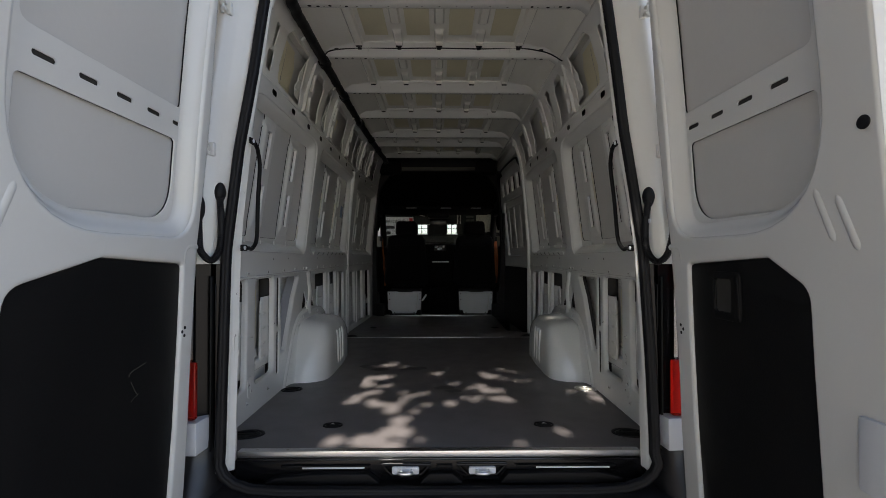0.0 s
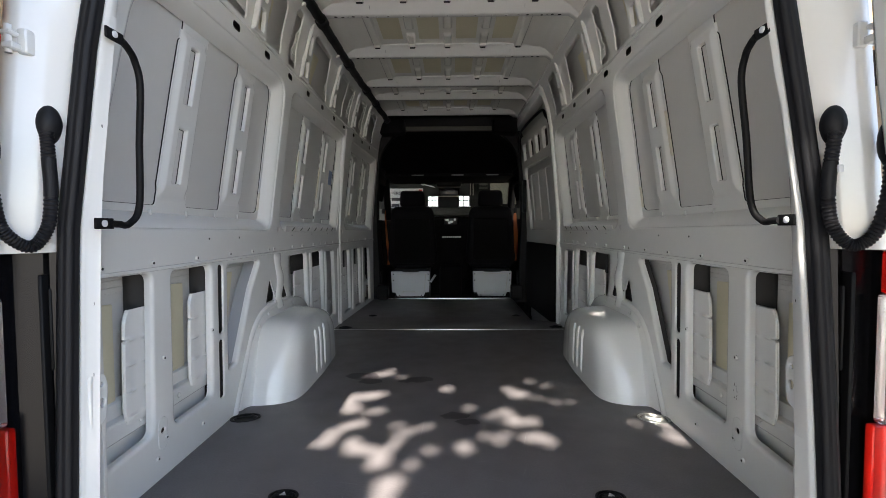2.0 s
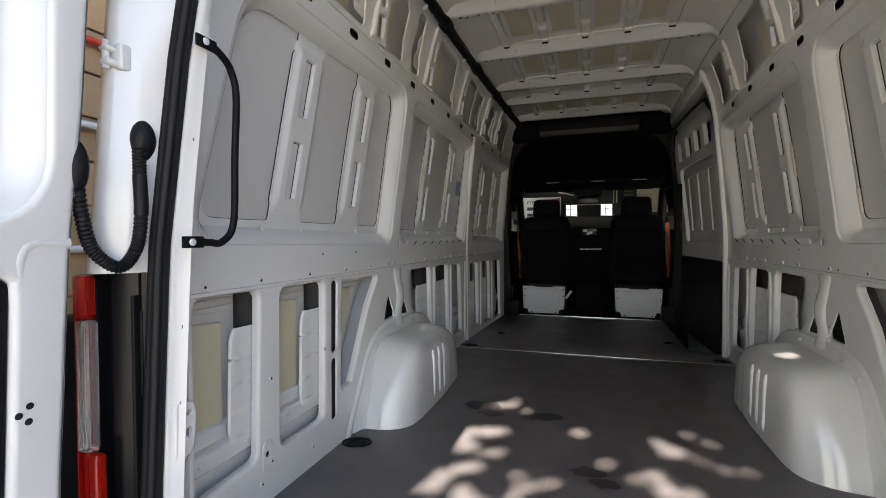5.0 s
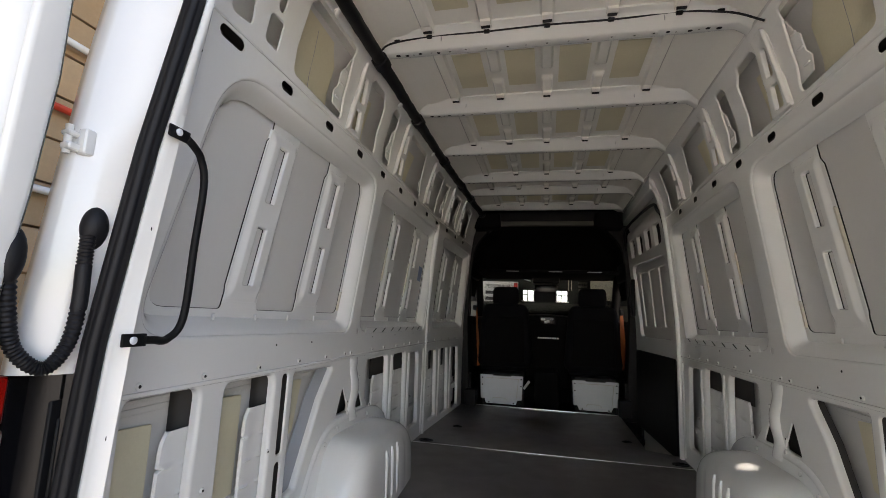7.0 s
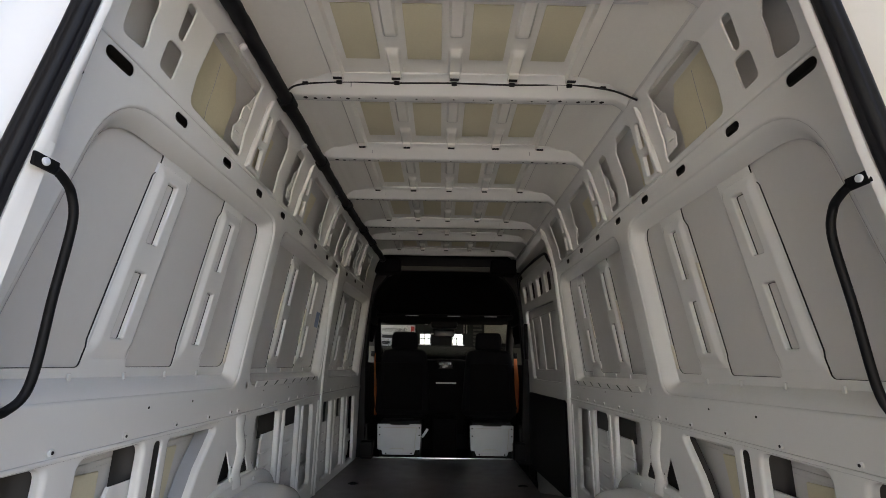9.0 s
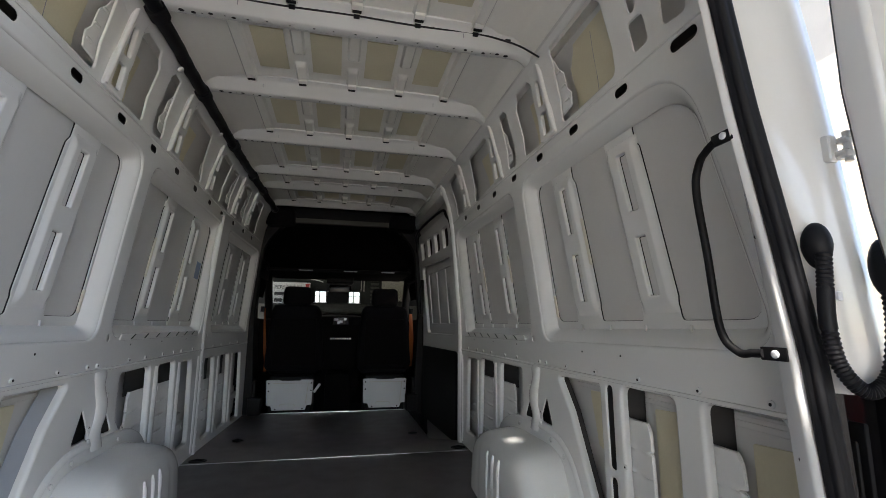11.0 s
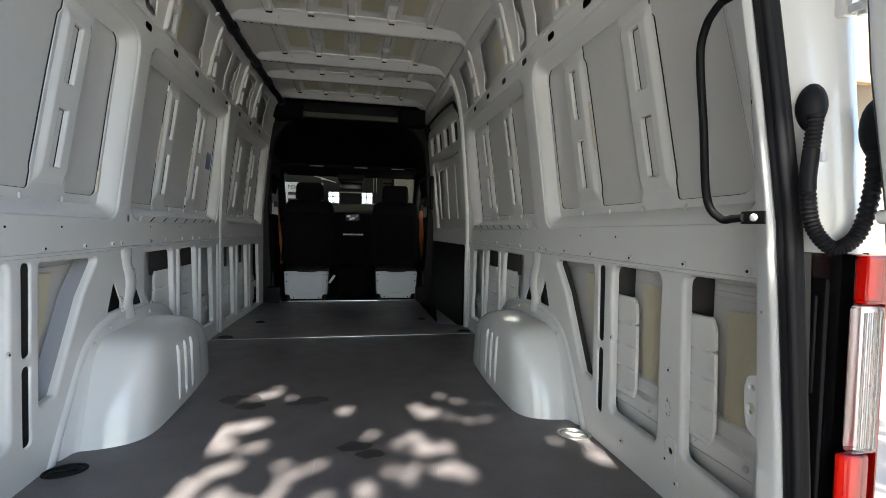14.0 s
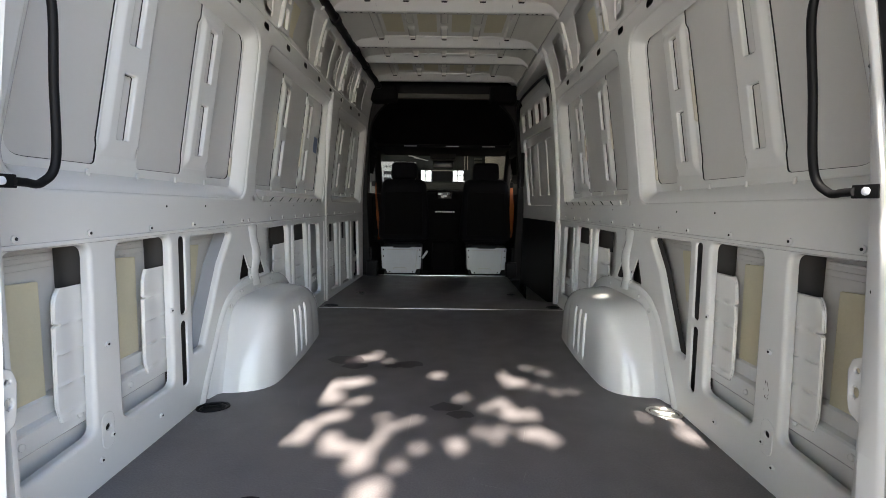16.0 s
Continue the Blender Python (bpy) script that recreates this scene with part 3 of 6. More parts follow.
    for y in POST_YS:
        if y < front:
            wall_sheet("bow_bracket", side, round_loop([(y - 0.165, 1.70), (y - 0.045, 1.69), (y - 0.055, 1.90), (y - 0.135, 1.905), (y - 0.15, 1.855), (y - 0.172, 1.83), (y - 0.16, 1.775), (y - 0.178, 1.75)], 0.012), [], PAINT, w, 0.014, 0.004, 0.003)
            slots = [round_loop([(y - 0.022, 1.872), (y + 0.003, 1.880), (y + 0.041, 1.784), (y - 0.005, 1.780)], 0.010), round_loop([(y - 0.002, 1.750), (y + 0.043, 1.753), (y + 0.050, 1.662), (y - 0.010, 1.660)], 0.010)]
            wall_sheet("bow_post", side, round_loop([(y - 0.048, 1.640), (y + 0.088, 1.640), (y + 0.074, 1.78), (y + 0.030, 1.925), (y - 0.060, 1.930), (y - 0.036, 1.78)], 0.010), slots, PAINT, w, -0.013, 0.014, 0.005)
            tube("post_ridge", [(side * (half_width(y, z) - 0.010), y + o, z) for o, z in ((-0.040, 1.648), (-0.030, 1.77), (-0.044, 1.86), (-0.056, 1.915))], 0.009, PAINT, w, "", 8, 5)
            for dz in (1.735, 1.79, 1.845):
                wall_sheet("bracket_rib", side, slot_loop(y - 0.145, dz, 0.035, 0.010), [], PAINT, w, 0.0105, 0.004, 0.003)
    # box sections behind the slim slots, near-black for their shade, and end closures of the side cavity
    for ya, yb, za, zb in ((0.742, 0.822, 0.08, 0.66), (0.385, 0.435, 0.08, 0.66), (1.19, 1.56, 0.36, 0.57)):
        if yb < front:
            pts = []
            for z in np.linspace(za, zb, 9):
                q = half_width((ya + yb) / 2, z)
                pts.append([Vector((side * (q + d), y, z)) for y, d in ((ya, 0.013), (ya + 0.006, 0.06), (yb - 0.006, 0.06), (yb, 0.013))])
            part("box_section", loft(pts if side < 0 else [p[::-1] for p in pts], False), CAVITY, w, "box section darkened for cavity shade", 40)
    for lo2, hi2 in (((0.86, 0.02, -0.26), (1.0, front, -0.06)), ((0.732, 0.06, 1.958), (0.90, 4.15, 1.975)), ((0.80, 0.0, -0.25), (0.965, 0.012, 1.96))):
        bm = box_bm(lo2, hi2, 0.002)
        part("closing_plate", place(bm, lambda a, b, c: Vector((side * (a if a < 0.81 or c < 1.0 or lo2[1] else a - 0.06 * (c > 1.5)), b, c)), side < 0), SKIN, w)
    # dark channel gives the shade behind the row of slots
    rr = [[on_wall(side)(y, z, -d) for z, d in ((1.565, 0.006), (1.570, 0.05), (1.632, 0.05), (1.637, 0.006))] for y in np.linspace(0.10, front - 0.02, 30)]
    part("box_section", loft(rr if side > 0 else [r[::-1] for r in rr], False), CAVITY, w, "box section darkened for cavity shade", 40)
    # low rail inside the openings
    for ya, yb in ((0.06, 0.42), (0.43, 0.74), (1.98, 2.65), (2.75, 3.95)):
        if yb < front + 0.1:
            yb = min(yb, front)
            rr = [[Vector((side * (half_width(max(y, 0.1), z) + d), y, z)) for d, z in ((0.076, 0.290), (0.066, 0.286), (0.060, 0.280), (0.058, 0.240), (0.044, 0.232), (0.040, 0.226), (0.038, 0.182), (0.044, 0.176), (0.056, 0.172), (0.060, 0.05))] for y in np.linspace(ya, yb, 9)]
            rl = part("sill_rail", loft(rr if side > 0 else [r[::-1] for r in rr], False), PAINT, w, weigh=25)
            for y in np.arange(ya + 0.11, yb - 0.04, 0.17):
                disc("bolt", (side * (half_width(0.2, 0.2) + 0.040), y, 0.205), (-side, 0, 0.2), 0.009, 0.006, PAINT, rl, "", 10)
    for i, y in enumerate((0.15, 0.36, 0.61, 0.86, 1.08, 1.27, 1.34, 1.62, 1.80, 2.03, 2.20, 2.33, 2.55, 2.8, 3.0, 3.2, 3.45, 3.7)):
        if y < front - 0.03:
            bolt(side, y, 0.683, w, 0.009)
    for y, z in ((0.40, 0.377), (0.355, 0.07), (0.62, 0.07), (0.09, 0.588), (0.08, 0.352), (0.40, 0.12), (0.70, 0.40), (1.33, 0.46), (1.40, 0.455), (1.62, 0.40)):
        bolt(side, y, z, w, 0.008)
    for y in (0.7, 0.95, 1.62, 2.0, 2.4):
        x = half_width(y, 0.755)
        disc("pin_hole", (side * x, y, 0.75), (-side, 0, 0), 0.004, 0.0015, HOLE, w, "", 8)
    # slanted slots in the ledge below the second panel
    if front > 2.7:
        ledge = round_loop([(1.50, 0.770), (2.64, 0.764), (2.62, 0.796), (1.52, 0.800)], 0.010)
        wall_sheet("slot_ledge", side, ledge, [], PAINT, w, -0.0035, 0.006, 0.0035)
        for i in range(7):
            y = 1.60 + 0.148 * i
            wall_sheet("ledge_slot", side, round_loop([(y, 0.773), (y + 0.016, 0.773), (y + 0.062, 0.795), (y + 0.046, 0.795)], 0.002), [], HOLE, w, -0.0045, 0.002, 0.0005, "dark slanted slot")
    # belt creases
    for z, h, d in ((0.664, 0.006, 0.006), (1.632, 0.004, 0.004)):
        bm = sheet_raw([Vector(p) for p in ((0.05, z - h), (front, z - h), (front, z + h), (0.05, z + h))], [], 0.008, 0.004, 2, CUT_U, ())
        place(bm, lambda u, v, q: on_wall(side)(u, v, q + d), side > 0)
        part("crease", bm, PAINT, w)
    # post beads between the lower openings
    for y, z0, z1, r in ((1.955, 0.13, 0.63, 0.020), (2.315, 0.13, 0.62, 0.020), (2.70, 0.02, 0.63, 0.02), (3.15, 0.05, 0.6, 0.018), (3.54, 0.05, 0.6, 0.018)):
        if y < front - 0.02:
            path = [Vector((side * half_width(y, z), y, z)) for z in np.linspace(z0, z1, 8)]
            part("post_bead", tube_bm(path, lambda u: r * min(1, 9 * min(u, 1 - u) + 0.72), 10, 0.5), PAINT, w, "", 60)
    if side > 0:
        nick = random.Random(3)
        for _ in range(9):
            y, z, a, l = nick.uniform(0.385, 0.415), nick.uniform(0.245, 0.295), nick.uniform(0.6, 2.2), nick.uniform(0.003, 0.009)
            d, e = Vector((math.cos(a), math.sin(a))) * l, Vector((-math.sin(a), math.cos(a))) * 0.0012
            c = Vector((y, z))
            finish("scuff", [on_wall(side)(q.x, q.y, 0.0006) for q in (c - d, c - e, c + d, c + e)], [(0, 1, 2, 3)], SPILL, w, "dark scuff mark")
    # embossed oval under the first post
    oval = [Vector((p.y - 0.149 + 0.385, p.x - 0.385 + 0.140)) for p in slot_loop(0.385, 0.149, 0.105, 0.048)][::-1]
    wall_sheet("embossed_oval", side, oval, [slot_loop(0.385, 0.149, 0.020, 0.018)], PAINT, w, -0.002, 0.004, 0.0025)
    # cream sealer strips beside the stiffeners
    strips = ((1.814, 1.06, 1.27, 0.17), (2.285, 1.00, 1.23, 0.17), (1.302, 0.875, 0.97, 0.13)) if side < 0 else ((0.930, 1.08, 1.28, 0.16), (2.246, 1.06, 1.23, 0.17), (1.775, 1.08, 1.25, 0.17), (1.278, 0.88, 0.985, 0.13))
    for y, za, zb, kk in strips:
        pts = [(lean(y - 0.007, za, kk), za), (lean(y + 0.007, za, kk), za + 0.008), (lean(y + 0.008, zb, kk), zb), (lean(y - 0.006, zb, kk), zb - 0.006)]
        wall_sheet("sealer_strip", side, round_loop(pts, 0.004), [], SEALER, w, DEEP - 0.006, 0.008, 0.003, "cream sealer strip")
    if side < 0:
        wall_sheet("sticker", side, round_loop([(2.57, 1.135), (2.66, 1.13), (2.675, 1.24), (2.585, 1.245)], 0.004), [], SKYBLUE, w, 0.0610, 0.001, 0.0, "small dark blue sticker")
    # lock plate on the rear post
    dy, up = (-0.022, 0.034) if side > 0 else (-0.045, 0.0)
    lp = round_loop([(p[0] + dy, p[1] + up) for p in ((0.005, 0.32), (0.050, 0.345), (0.056, 0.37), (0.060, 0.425), (0.052, 0.450), (0.036, 0.457), (0.005, 0.46))], 0.014)
    wall_sheet("post_tab", side, lp, [slot_loop(0.040 + dy, 0.43 + up, 0.012, 0.010), slot_loop(0.040 + dy, 0.388 + up, 0.016, 0.026)], PAINT, w, -0.112, 0.006, 0.003)
    # strap retaining tube over the arch
    pts = [(-0.040, 1.385, 0.70), (-0.010, 1.385, 0.655), (-0.008, 1.388, 0.60), (-0.004, 1.415, 0.535), (-0.004, 1.412, 0.48), (-0.006, 1.392, 0.43), (0.0, 1.39, 0.37)]
    rr = []
    for a, b, c in smooth_path(pts, 7):
        wide = 0.044 + 0.016 * step01((0.44 - c) / 0.07) + 0.012 * step01((c - 0.60) / 0.06)
        rr.append([Vector((side * (half_width(b, c) - a - 0.019 * math.sin(q)), b + wide * math.cos(q), c)) for q in np.linspace(0, 2 * math.pi, 16, endpoint=False)])
    stay = part("stay", loft(rr if side > 0 else [r[::-1] for r in rr], True, True), PAINT, w, "", 60)
    for y, z in ((1.445, 0.50), (1.43, 0.41), (1.335, 0.41), (1.445, 0.56)):
        disc("bolt", (side * (half_width(y, z) - 0.002), y, z), (-side, 0, 0), 0.009, 0.008, PAINT, stay, "", 10)
    # rounded bead pressed round the arch
    pts = [(1.37, 0.395), (1.21, 0.383), (1.12, 0.352), (1.055, 0.30), (1.005, 0.225), (0.945, 0.125), (0.895, 0.04), (0.86, -0.03)]
    tube("arch_bead", [(side * (half_width(b, c) + 0.013), b, c) for b, c in pts], 0.024, PAINT, w, "", 12)
    return w


side_wall(-1, "wall_left", "bare white painted steel van side with pressed openings", 4.06)
side_wall(1, "wall_right", "bare white painted steel van side with pressed openings", 2.74)


# ---- wheel arches ----
def wheel_arch(side):
    w = tagged(empty("wheel_arch", side * 0.8, 1.45, 0), "glossy white boxed wheel arch beside the cargo floor", "wheel arch", "wheel arches")
    w.matrix_world = Matrix.Identity(4)
    y0, y1, h = 0.965, 1.96, 0.340
    rings = []
    section = [(1.0, -0.01), (0.99, 0.25), (0.98, 0.5), (0.968, 0.66), (0.945, 0.77), (0.90, 0.865), (0.83, 0.93), (0.72, 0.972), (0.50, 1.0), (0.2, 1.02), (-0.08, 1.03)]
    N = 34
    for i in range(N + 1):
        a = -math.cos(math.pi * i / N)            # dense at both ends
        y = (y0 + y1) / 2 + a * (y1 - y0) / 2
        e = abs(a)
        hh = h * max(0.0, 1 - e ** 8.0) ** 0.5 if a < 0 else h * max(0.0, 1 - e ** 3.2) ** 0.6
        wd = 0.226 * max(0.0, 1 - e ** 10) ** 0.45 - 0.03 * max(0, a)
        ring = []
        for cx, cz in section:
            bead = 0.0
            if 0.1 < cz < 0.72 and cx > 0.9:
                for yb in (1.60, 1.67, 1.74):
                    bead += 0.010 * math.exp(-((y - yb) / 0.012) ** 2)
            ring.append(Vector((side * (0.912 - wd * cx - bead), y + (0.085 * (cz * hh / h) * e if a < 0 else -0.02 * cz * hh / h), max(-0.01, hh * cz))))
        rings.append(ring)
    part("arch_shell", loft(rings, False) if side > 0 else loft([r[::-1] for r in rings], False), PAINT, w, "", 60)
    for yb in (1.33, 1.41, 1.49):
        path = [Vector((side * (0.690 + 0.03 * max(0, (yb - 1.46) / 0.5) + 0.006 * (z / 0.3)), yb, z)) for z in np.linspace(0.03, 0.262, 9)]
        part("bead", tube_bm(path, lambda u: 0.012 * min(1, 6 * min(u, 1 - u) + 0.35), 10), PAINT, w, "", 60)
    rings = []
    for grow, x in ((0.060, 0.906), (0.056, 0.899), (0.050, 0.896), (0.012, 0.888), (0.004, 0.880), (-0.006, 0.866)):
        ring = []
        for i in range(41):
            a = -math.cos(math.pi * i / 40)
            e = abs(a)
            hh = (h + grow) * (max(0.0, 1 - e ** 6.0) ** 0.5 if a < 0 else max(0.0, 1 - e ** 3.2) ** 0.6)
            ring.append(Vector((side * x, (y0 + y1) / 2 + a * ((y1 - y0) / 2 + grow) + (0.075 * hh / h * e if a < 0 else 0.0), hh)))
        rings.append(ring)
    part("weld_flange", loft(rings if side < 0 else [r[::-1] for r in rings], False), PAINT, w, "", 50)
    for y, z in ((1.20, 0.37), (1.55, 0.37), (1.09, 0.33)):
        disc("bolt", (side * 0.885, y, z), (-side, 0, 0.1), 0.009, 0.006, PAINT, w, "", 10)
    return w


wheel_arch(-1)
wheel_arch(1)


# ---- cargo floor ----
floor_top = tagged(empty("floor"), "grey-brown laminated floorboards with scuffs and dried spills", "floor", kind="structure")
box("rear_board", (-0.93, 0.012, -0.03), (0.93, 2.514, 0.0), FLOOR, floor_top, bevel=0.002)
bm = sheet_raw([Vector(p) for p in ((-0.93, 2.522), (0.93, 2.522), (0.93, 2.78), (0.70, 2.90), (0.70, 4.11), (-0.93, 4.11))], [], 0.03, 0.002)
part("front_board", bm, FLOOR, floor_top)
box("joint_strip", (-0.90, 2.512, -0.004), (0.90, 2.524, 0.0015), ALU, floor_top, "thin pale joint strip", 0.0006)
box("front_edge_strip", (-0.70, 4.10, -0.02), (0.70, 4.125, 0.004), ALU, floor_top, "bright metal edge strip", 0.002)
box("subfloor", (-0.93, 0.0, -0.16), (0.93, 2.74, -0.032), BLACK, floor_top, "dark subfloor")
box("subfloor", (-0.93, 2.74, -0.16), (0.66, 4.2, -0.032), BLACK, floor_top, "dark subfloor")
box("sill_strip", (-0.79, -0.012, -0.022), (0.79, 0.022, 0.004), ALU, floor_top, "bright aluminium rear edge strip", 0.003)
for i in range(13):
    disc("screw", (-0.72 + 0.12 * i, 0.006, 0.0035), (0, 0, 1), 0.006, 0.0015, STEEL, floor_top, "", 8)
rng = random.Random(4)
for x, y, r in ((-0.40, 1.30, 0.05), (-0.46, 1.38, 0.07), (-0.15, 1.33, 0.055), (0.03, 0.86, 0.05), (0.08, 0.80, 0.04), (-0.22, 1.30, 0.03)):
    lp = [Vector((x + r * (1.1 + 0.35 * rng.random()) * math.cos(a), y + r * (0.6 + 0.4 * rng.random()) * math.sin(a))) for a in np.linspace(0, 2 * math.pi, 15)[:-1]]
    me = finish("spill", [(p.x, p.y, 0.0006) for p in lp], [tuple(range(len(lp)))], SPILL, floor_top, "dark dried spill")
SCRATCH = material("pale_scratch", (0.22, 0.21, 0.205), 0.6)
wear = random.Random(9)
marks = [(wear.uniform(-0.6, 0.65), wear.uniform(0.1, 2.3), wear.uniform(0.02, 0.16), wear.uniform(0, 180)) for _ in range(34)]
for x, y, l, a in (*marks, (0.62, 0.48, 0.16, 125), (-0.10, 0.75, 0.35, 88), (0.25, 0.42, 0.08, 70), (0.16, 0.62, 0.10, 30), (-0.3, 0.25, 0.12, 110), (0.5, 0.3, 0.07, 20)):
    d = Vector((math.cos(radians(a)), math.sin(radians(a)), 0)) * l / 2
    nrm = Vector((-d.y, d.x, 0)).normalized() * 0.0009
    c = Vector((x, y, 0.0005))
    finish("scratch", [c - d, c + nrm, c + d, c - nrm], [(0, 3, 2, 1)], SCRATCH, floor_top)


def tie_down(x, y, r, mat, turn=0.0):
    """A dished lashing point with a bowed ring."""
    t = tagged(empty("tie_down"), "black dished lashing point set in the cargo floor" if mat is BLACK else "bright metal lashing ring in a dish in the floor", "tie-down", "floor tie-downs")
    prof = [(1.0, 0.0), (0.98, 0.004), (0.86, 0.004), (0.78, -0.002), (0.70, 0.0015), (0.2, 0.0012)]
    rings = []
    for pr, pz in prof:
        rings.append([Vector((pr * r * 1.25 * math.cos(k * math.pi / 12), pr * r * 0.9 * math.sin(k * math.pi / 12), pz)) for k in range(24)])
    part("dish", loft(rings, True, True), mat, t, "", 40)
    arc = [Vector((r * 0.62 * math.cos(a), r * 0.42 * math.sin(a), 0.006)) for a in np.linspace(0.2, math.pi - 0.2, 14)]
    part("ring", tube_bm(arc, r * 0.09, 8), mat, t, "", 60)
    part("bar", box_bm((-r * 0.7, -r * 0.12, 0.002), (r * 0.7, r * 0.12, 0.007), 0.002), mat, t)
    if r < 0.04 and y < 1:
        tri = [Vector((-0.011, -0.008, 0.0085)), Vector((0.011, -0.008, 0.0085)), Vector((0.0, 0.011, 0.0085))]
        finish("warning_mark", tri, [(0, 1, 2)], WHITESIGN, t, "small white triangle")
    t.matrix_world = pose(x, y, 0, 0, 0, turn)
    return t


tie_down(-0.845, 0.835, 0.048, BLACK, 15)
tie_down(0.845, 0.835, 0.052, STEEL, -20)
tie_down(-0.825, 0.170, 0.058, BLACK, 10)
tie_down(0.820, 0.170, 0.058, BLACK, -10)
tie_down(-0.483, 0.275, 0.036, BLACK)
tie_down(0.475, 0.275, 0.036, BLACK)
tie_down(-0.825, 2.585, 0.042, BLACK)
tie_down(0.845, 2.60, 0.042, BLACK)
tie_down(-0.69, 3.08, 0.03, BLACK)
tie_down(0.60, 3.08, 0.03, BLACK)


# ---- roof ----
ceiling = tagged(empty("ceiling"), "bare ribbed steel van roof with cross bows", "ceiling", kind="structure")
BOWS = (0.40, 1.00, 1.62, 2.26, 2.93, 3.34, 3.93)
cove = [(0.615, 2.031), (0.645, 2.030), (0.655, 2.024), (0.664, 2.024), (0.690, 2.012), (0.720, 1.988), (0.745, 1.960), (0.765, 1.930)]
breaks = [(a + b) / 2 + 0.033 for a, b in zip(BOWS, BOWS[1:])]
ys = sorted({0.10, 4.12, *BOWS, *(round(m + d, 4) for m in breaks for d in (-0.07, -0.055, -0.045, -0.038, -0.032, -0.026, 0.026, 0.032, 0.038, 0.045, 0.055, 0.07))})
ROOF_XS = sorted({round(b + d, 4) for b in (-0.48, -0.24, 0.0, 0.24, 0.48) for d in (-0.034, -0.029, -0.026, -0.023, -0.019, -0.015, 0.0, 0.015, 0.019, 0.023, 0.026, 0.029, 0.034)} | {-0.60, -0.56, -0.36, -0.12, 0.12, 0.36, 0.56, 0.60})
rings = []
for y in ys:
    near = min(abs(y - m) for m in breaks)
    amp = step01((near - 0.026) / 0.03)
    line = []
    for x in ROOF_XS:
        z = 2.052
        for b in (-0.48, -0.24, 0.0, 0.24, 0.48):
            z -= 0.016 * step01((0.030 - abs(x - b)) / 0.013) * (amp if abs(b) < 0.3 else 1)
        line.append((x, z - 0.02 * (x / 0.6) ** 4))
    line = [(-x, z) for x, z in cove[::-1]] + line + cove
    rings.append([Vector((x, y, z)) for x, z in line] + [Vector((0.90, y, 1.985)), Vector((0.84, y, 2.13)), Vector((-0.84, y, 2.13)), Vector((-0.90, y, 1.985))])
part("roof_skin", loft(rings, True, True), ROOF, ceiling, "dull primed roof skin", 40)
for bi, yb in enumerate(BOWS):
    rings = []
    for x in np.concatenate([np.linspace(-0.80, -0.69, 7), np.linspace(-0.60, 0.60, 7), np.linspace(0.69, 0.80, 7)]):
        e = max(0.0, (abs(x) - 0.69) / 0.11)
        drop = 0.100 * e ** 1.2
        wd = 1.0 - 0.10 * e
        sec = [(-0.088, 0.042), (-0.080, 0.038), (-0.066, 0.036), (-0.058, 0.030), (-0.012, -0.004), (-0.006, -0.0075), (0.000, -0.009), (0.034, -0.009), (0.039, -0.007), (0.042, -0.002), (0.050, 0.028), (0.060, 0.034), (0.092, 0.036), (0.096, 0.031), (0.106, 0.031), (0.110, 0.038), (0.110, 0.05), (-0.088, 0.05)]
        rings.append([Vector((x, yb + a * wd, 2.0 + c - drop)) for a, c in sec])
    bow = part("roof_bow", loft([r[::-1] for r in rings], True, True), PAINT, ceiling, "glossy white hat-section roof bow", 40)
    if bi < 5:
        hb = bmesh.new()
        for x0, r in ((0.0, 0.004), (0.085, 0.003), (0.16, 0.004), (0.25, 0.0035), (0.335, 0.004), (0.405, 0.004), (0.455, 0.007), (0.485, 0.003), (0.535, 0.0075), (0.565, 0.003), (0.595, 0.0075), (0.635, 0.009)):
            for x in {x0, -x0}:
                c = Vector((x, yb + 0.016 + 0.004 * math.sin(x * 40), 1.9902))
                vs = [hb.verts.new(c + Vector((r * 1.2 * math.cos(j * math.pi / 6), r * math.sin(j * math.pi / 6), 0))) for j in range(12)]
                hb.faces.new(vs[::-1])
        part("perforation", hb, HOLE, bow)
        for x in (-0.405, -0.335, -0.25, 0.0, 0.16, 0.25, 0.335, 0.405):
            c = Vector((x, yb + 0.016 + 0.004 * math.sin(x * 40), 1.9905))
            rr = [[c + Vector((r * math.cos(j * math.pi / 8), r * 0.85 * math.sin(j * math.pi / 8), h)) for j in range(16)] for r, h in ((0.0155, 0.0006), (0.013, -0.0012), (0.010, -0.0012), (0.007, 0.0004))]
            part("dimple", loft(rr), PAINT, bow, "", 50)
    for x in (-0.43, 0.43):
        box("bow_seam", (x - 0.001, yb - 0.050, 2.003), (x + 0.001, yb - 0.044, 2.022), GREYSHADE, bow, bevel=0.0003)
    for b in (-0.48, -0.24, 0.0, 0.24, 0.48):
        box("bow_foot", (b - 0.021, yb - 0.115, 2.024), (b + 0.021, yb - 0.06, 2.046), ROOF, bow, bevel=0.006)
        box("gap", (b - 0.018, yb - 0.088, 2.018), (b + 0.018, yb - 0.076, 2.034), HOLE, bow, bevel=0.003)
for i in range(len(BOWS) - 1):
    ya, yb = BOWS[i] + 0.135, BOWS[i + 1] - 0.18
    for c in (-0.36, -0.12, 0.12, 0.36):
        if i == 0 or yb - ya > 0.2:
            box("roof_pad", (c - 0.066, ya, 2.043), (c + 0.066, yb, 2.0485), PAD, ceiling, "khaki damping pad", 0.0015)
box("rear_header", (-0.74, 0.02, 1.90), (0.74, 0.16, 2.06), PAINT, ceiling, "white steel rear header", 0.02, 3)
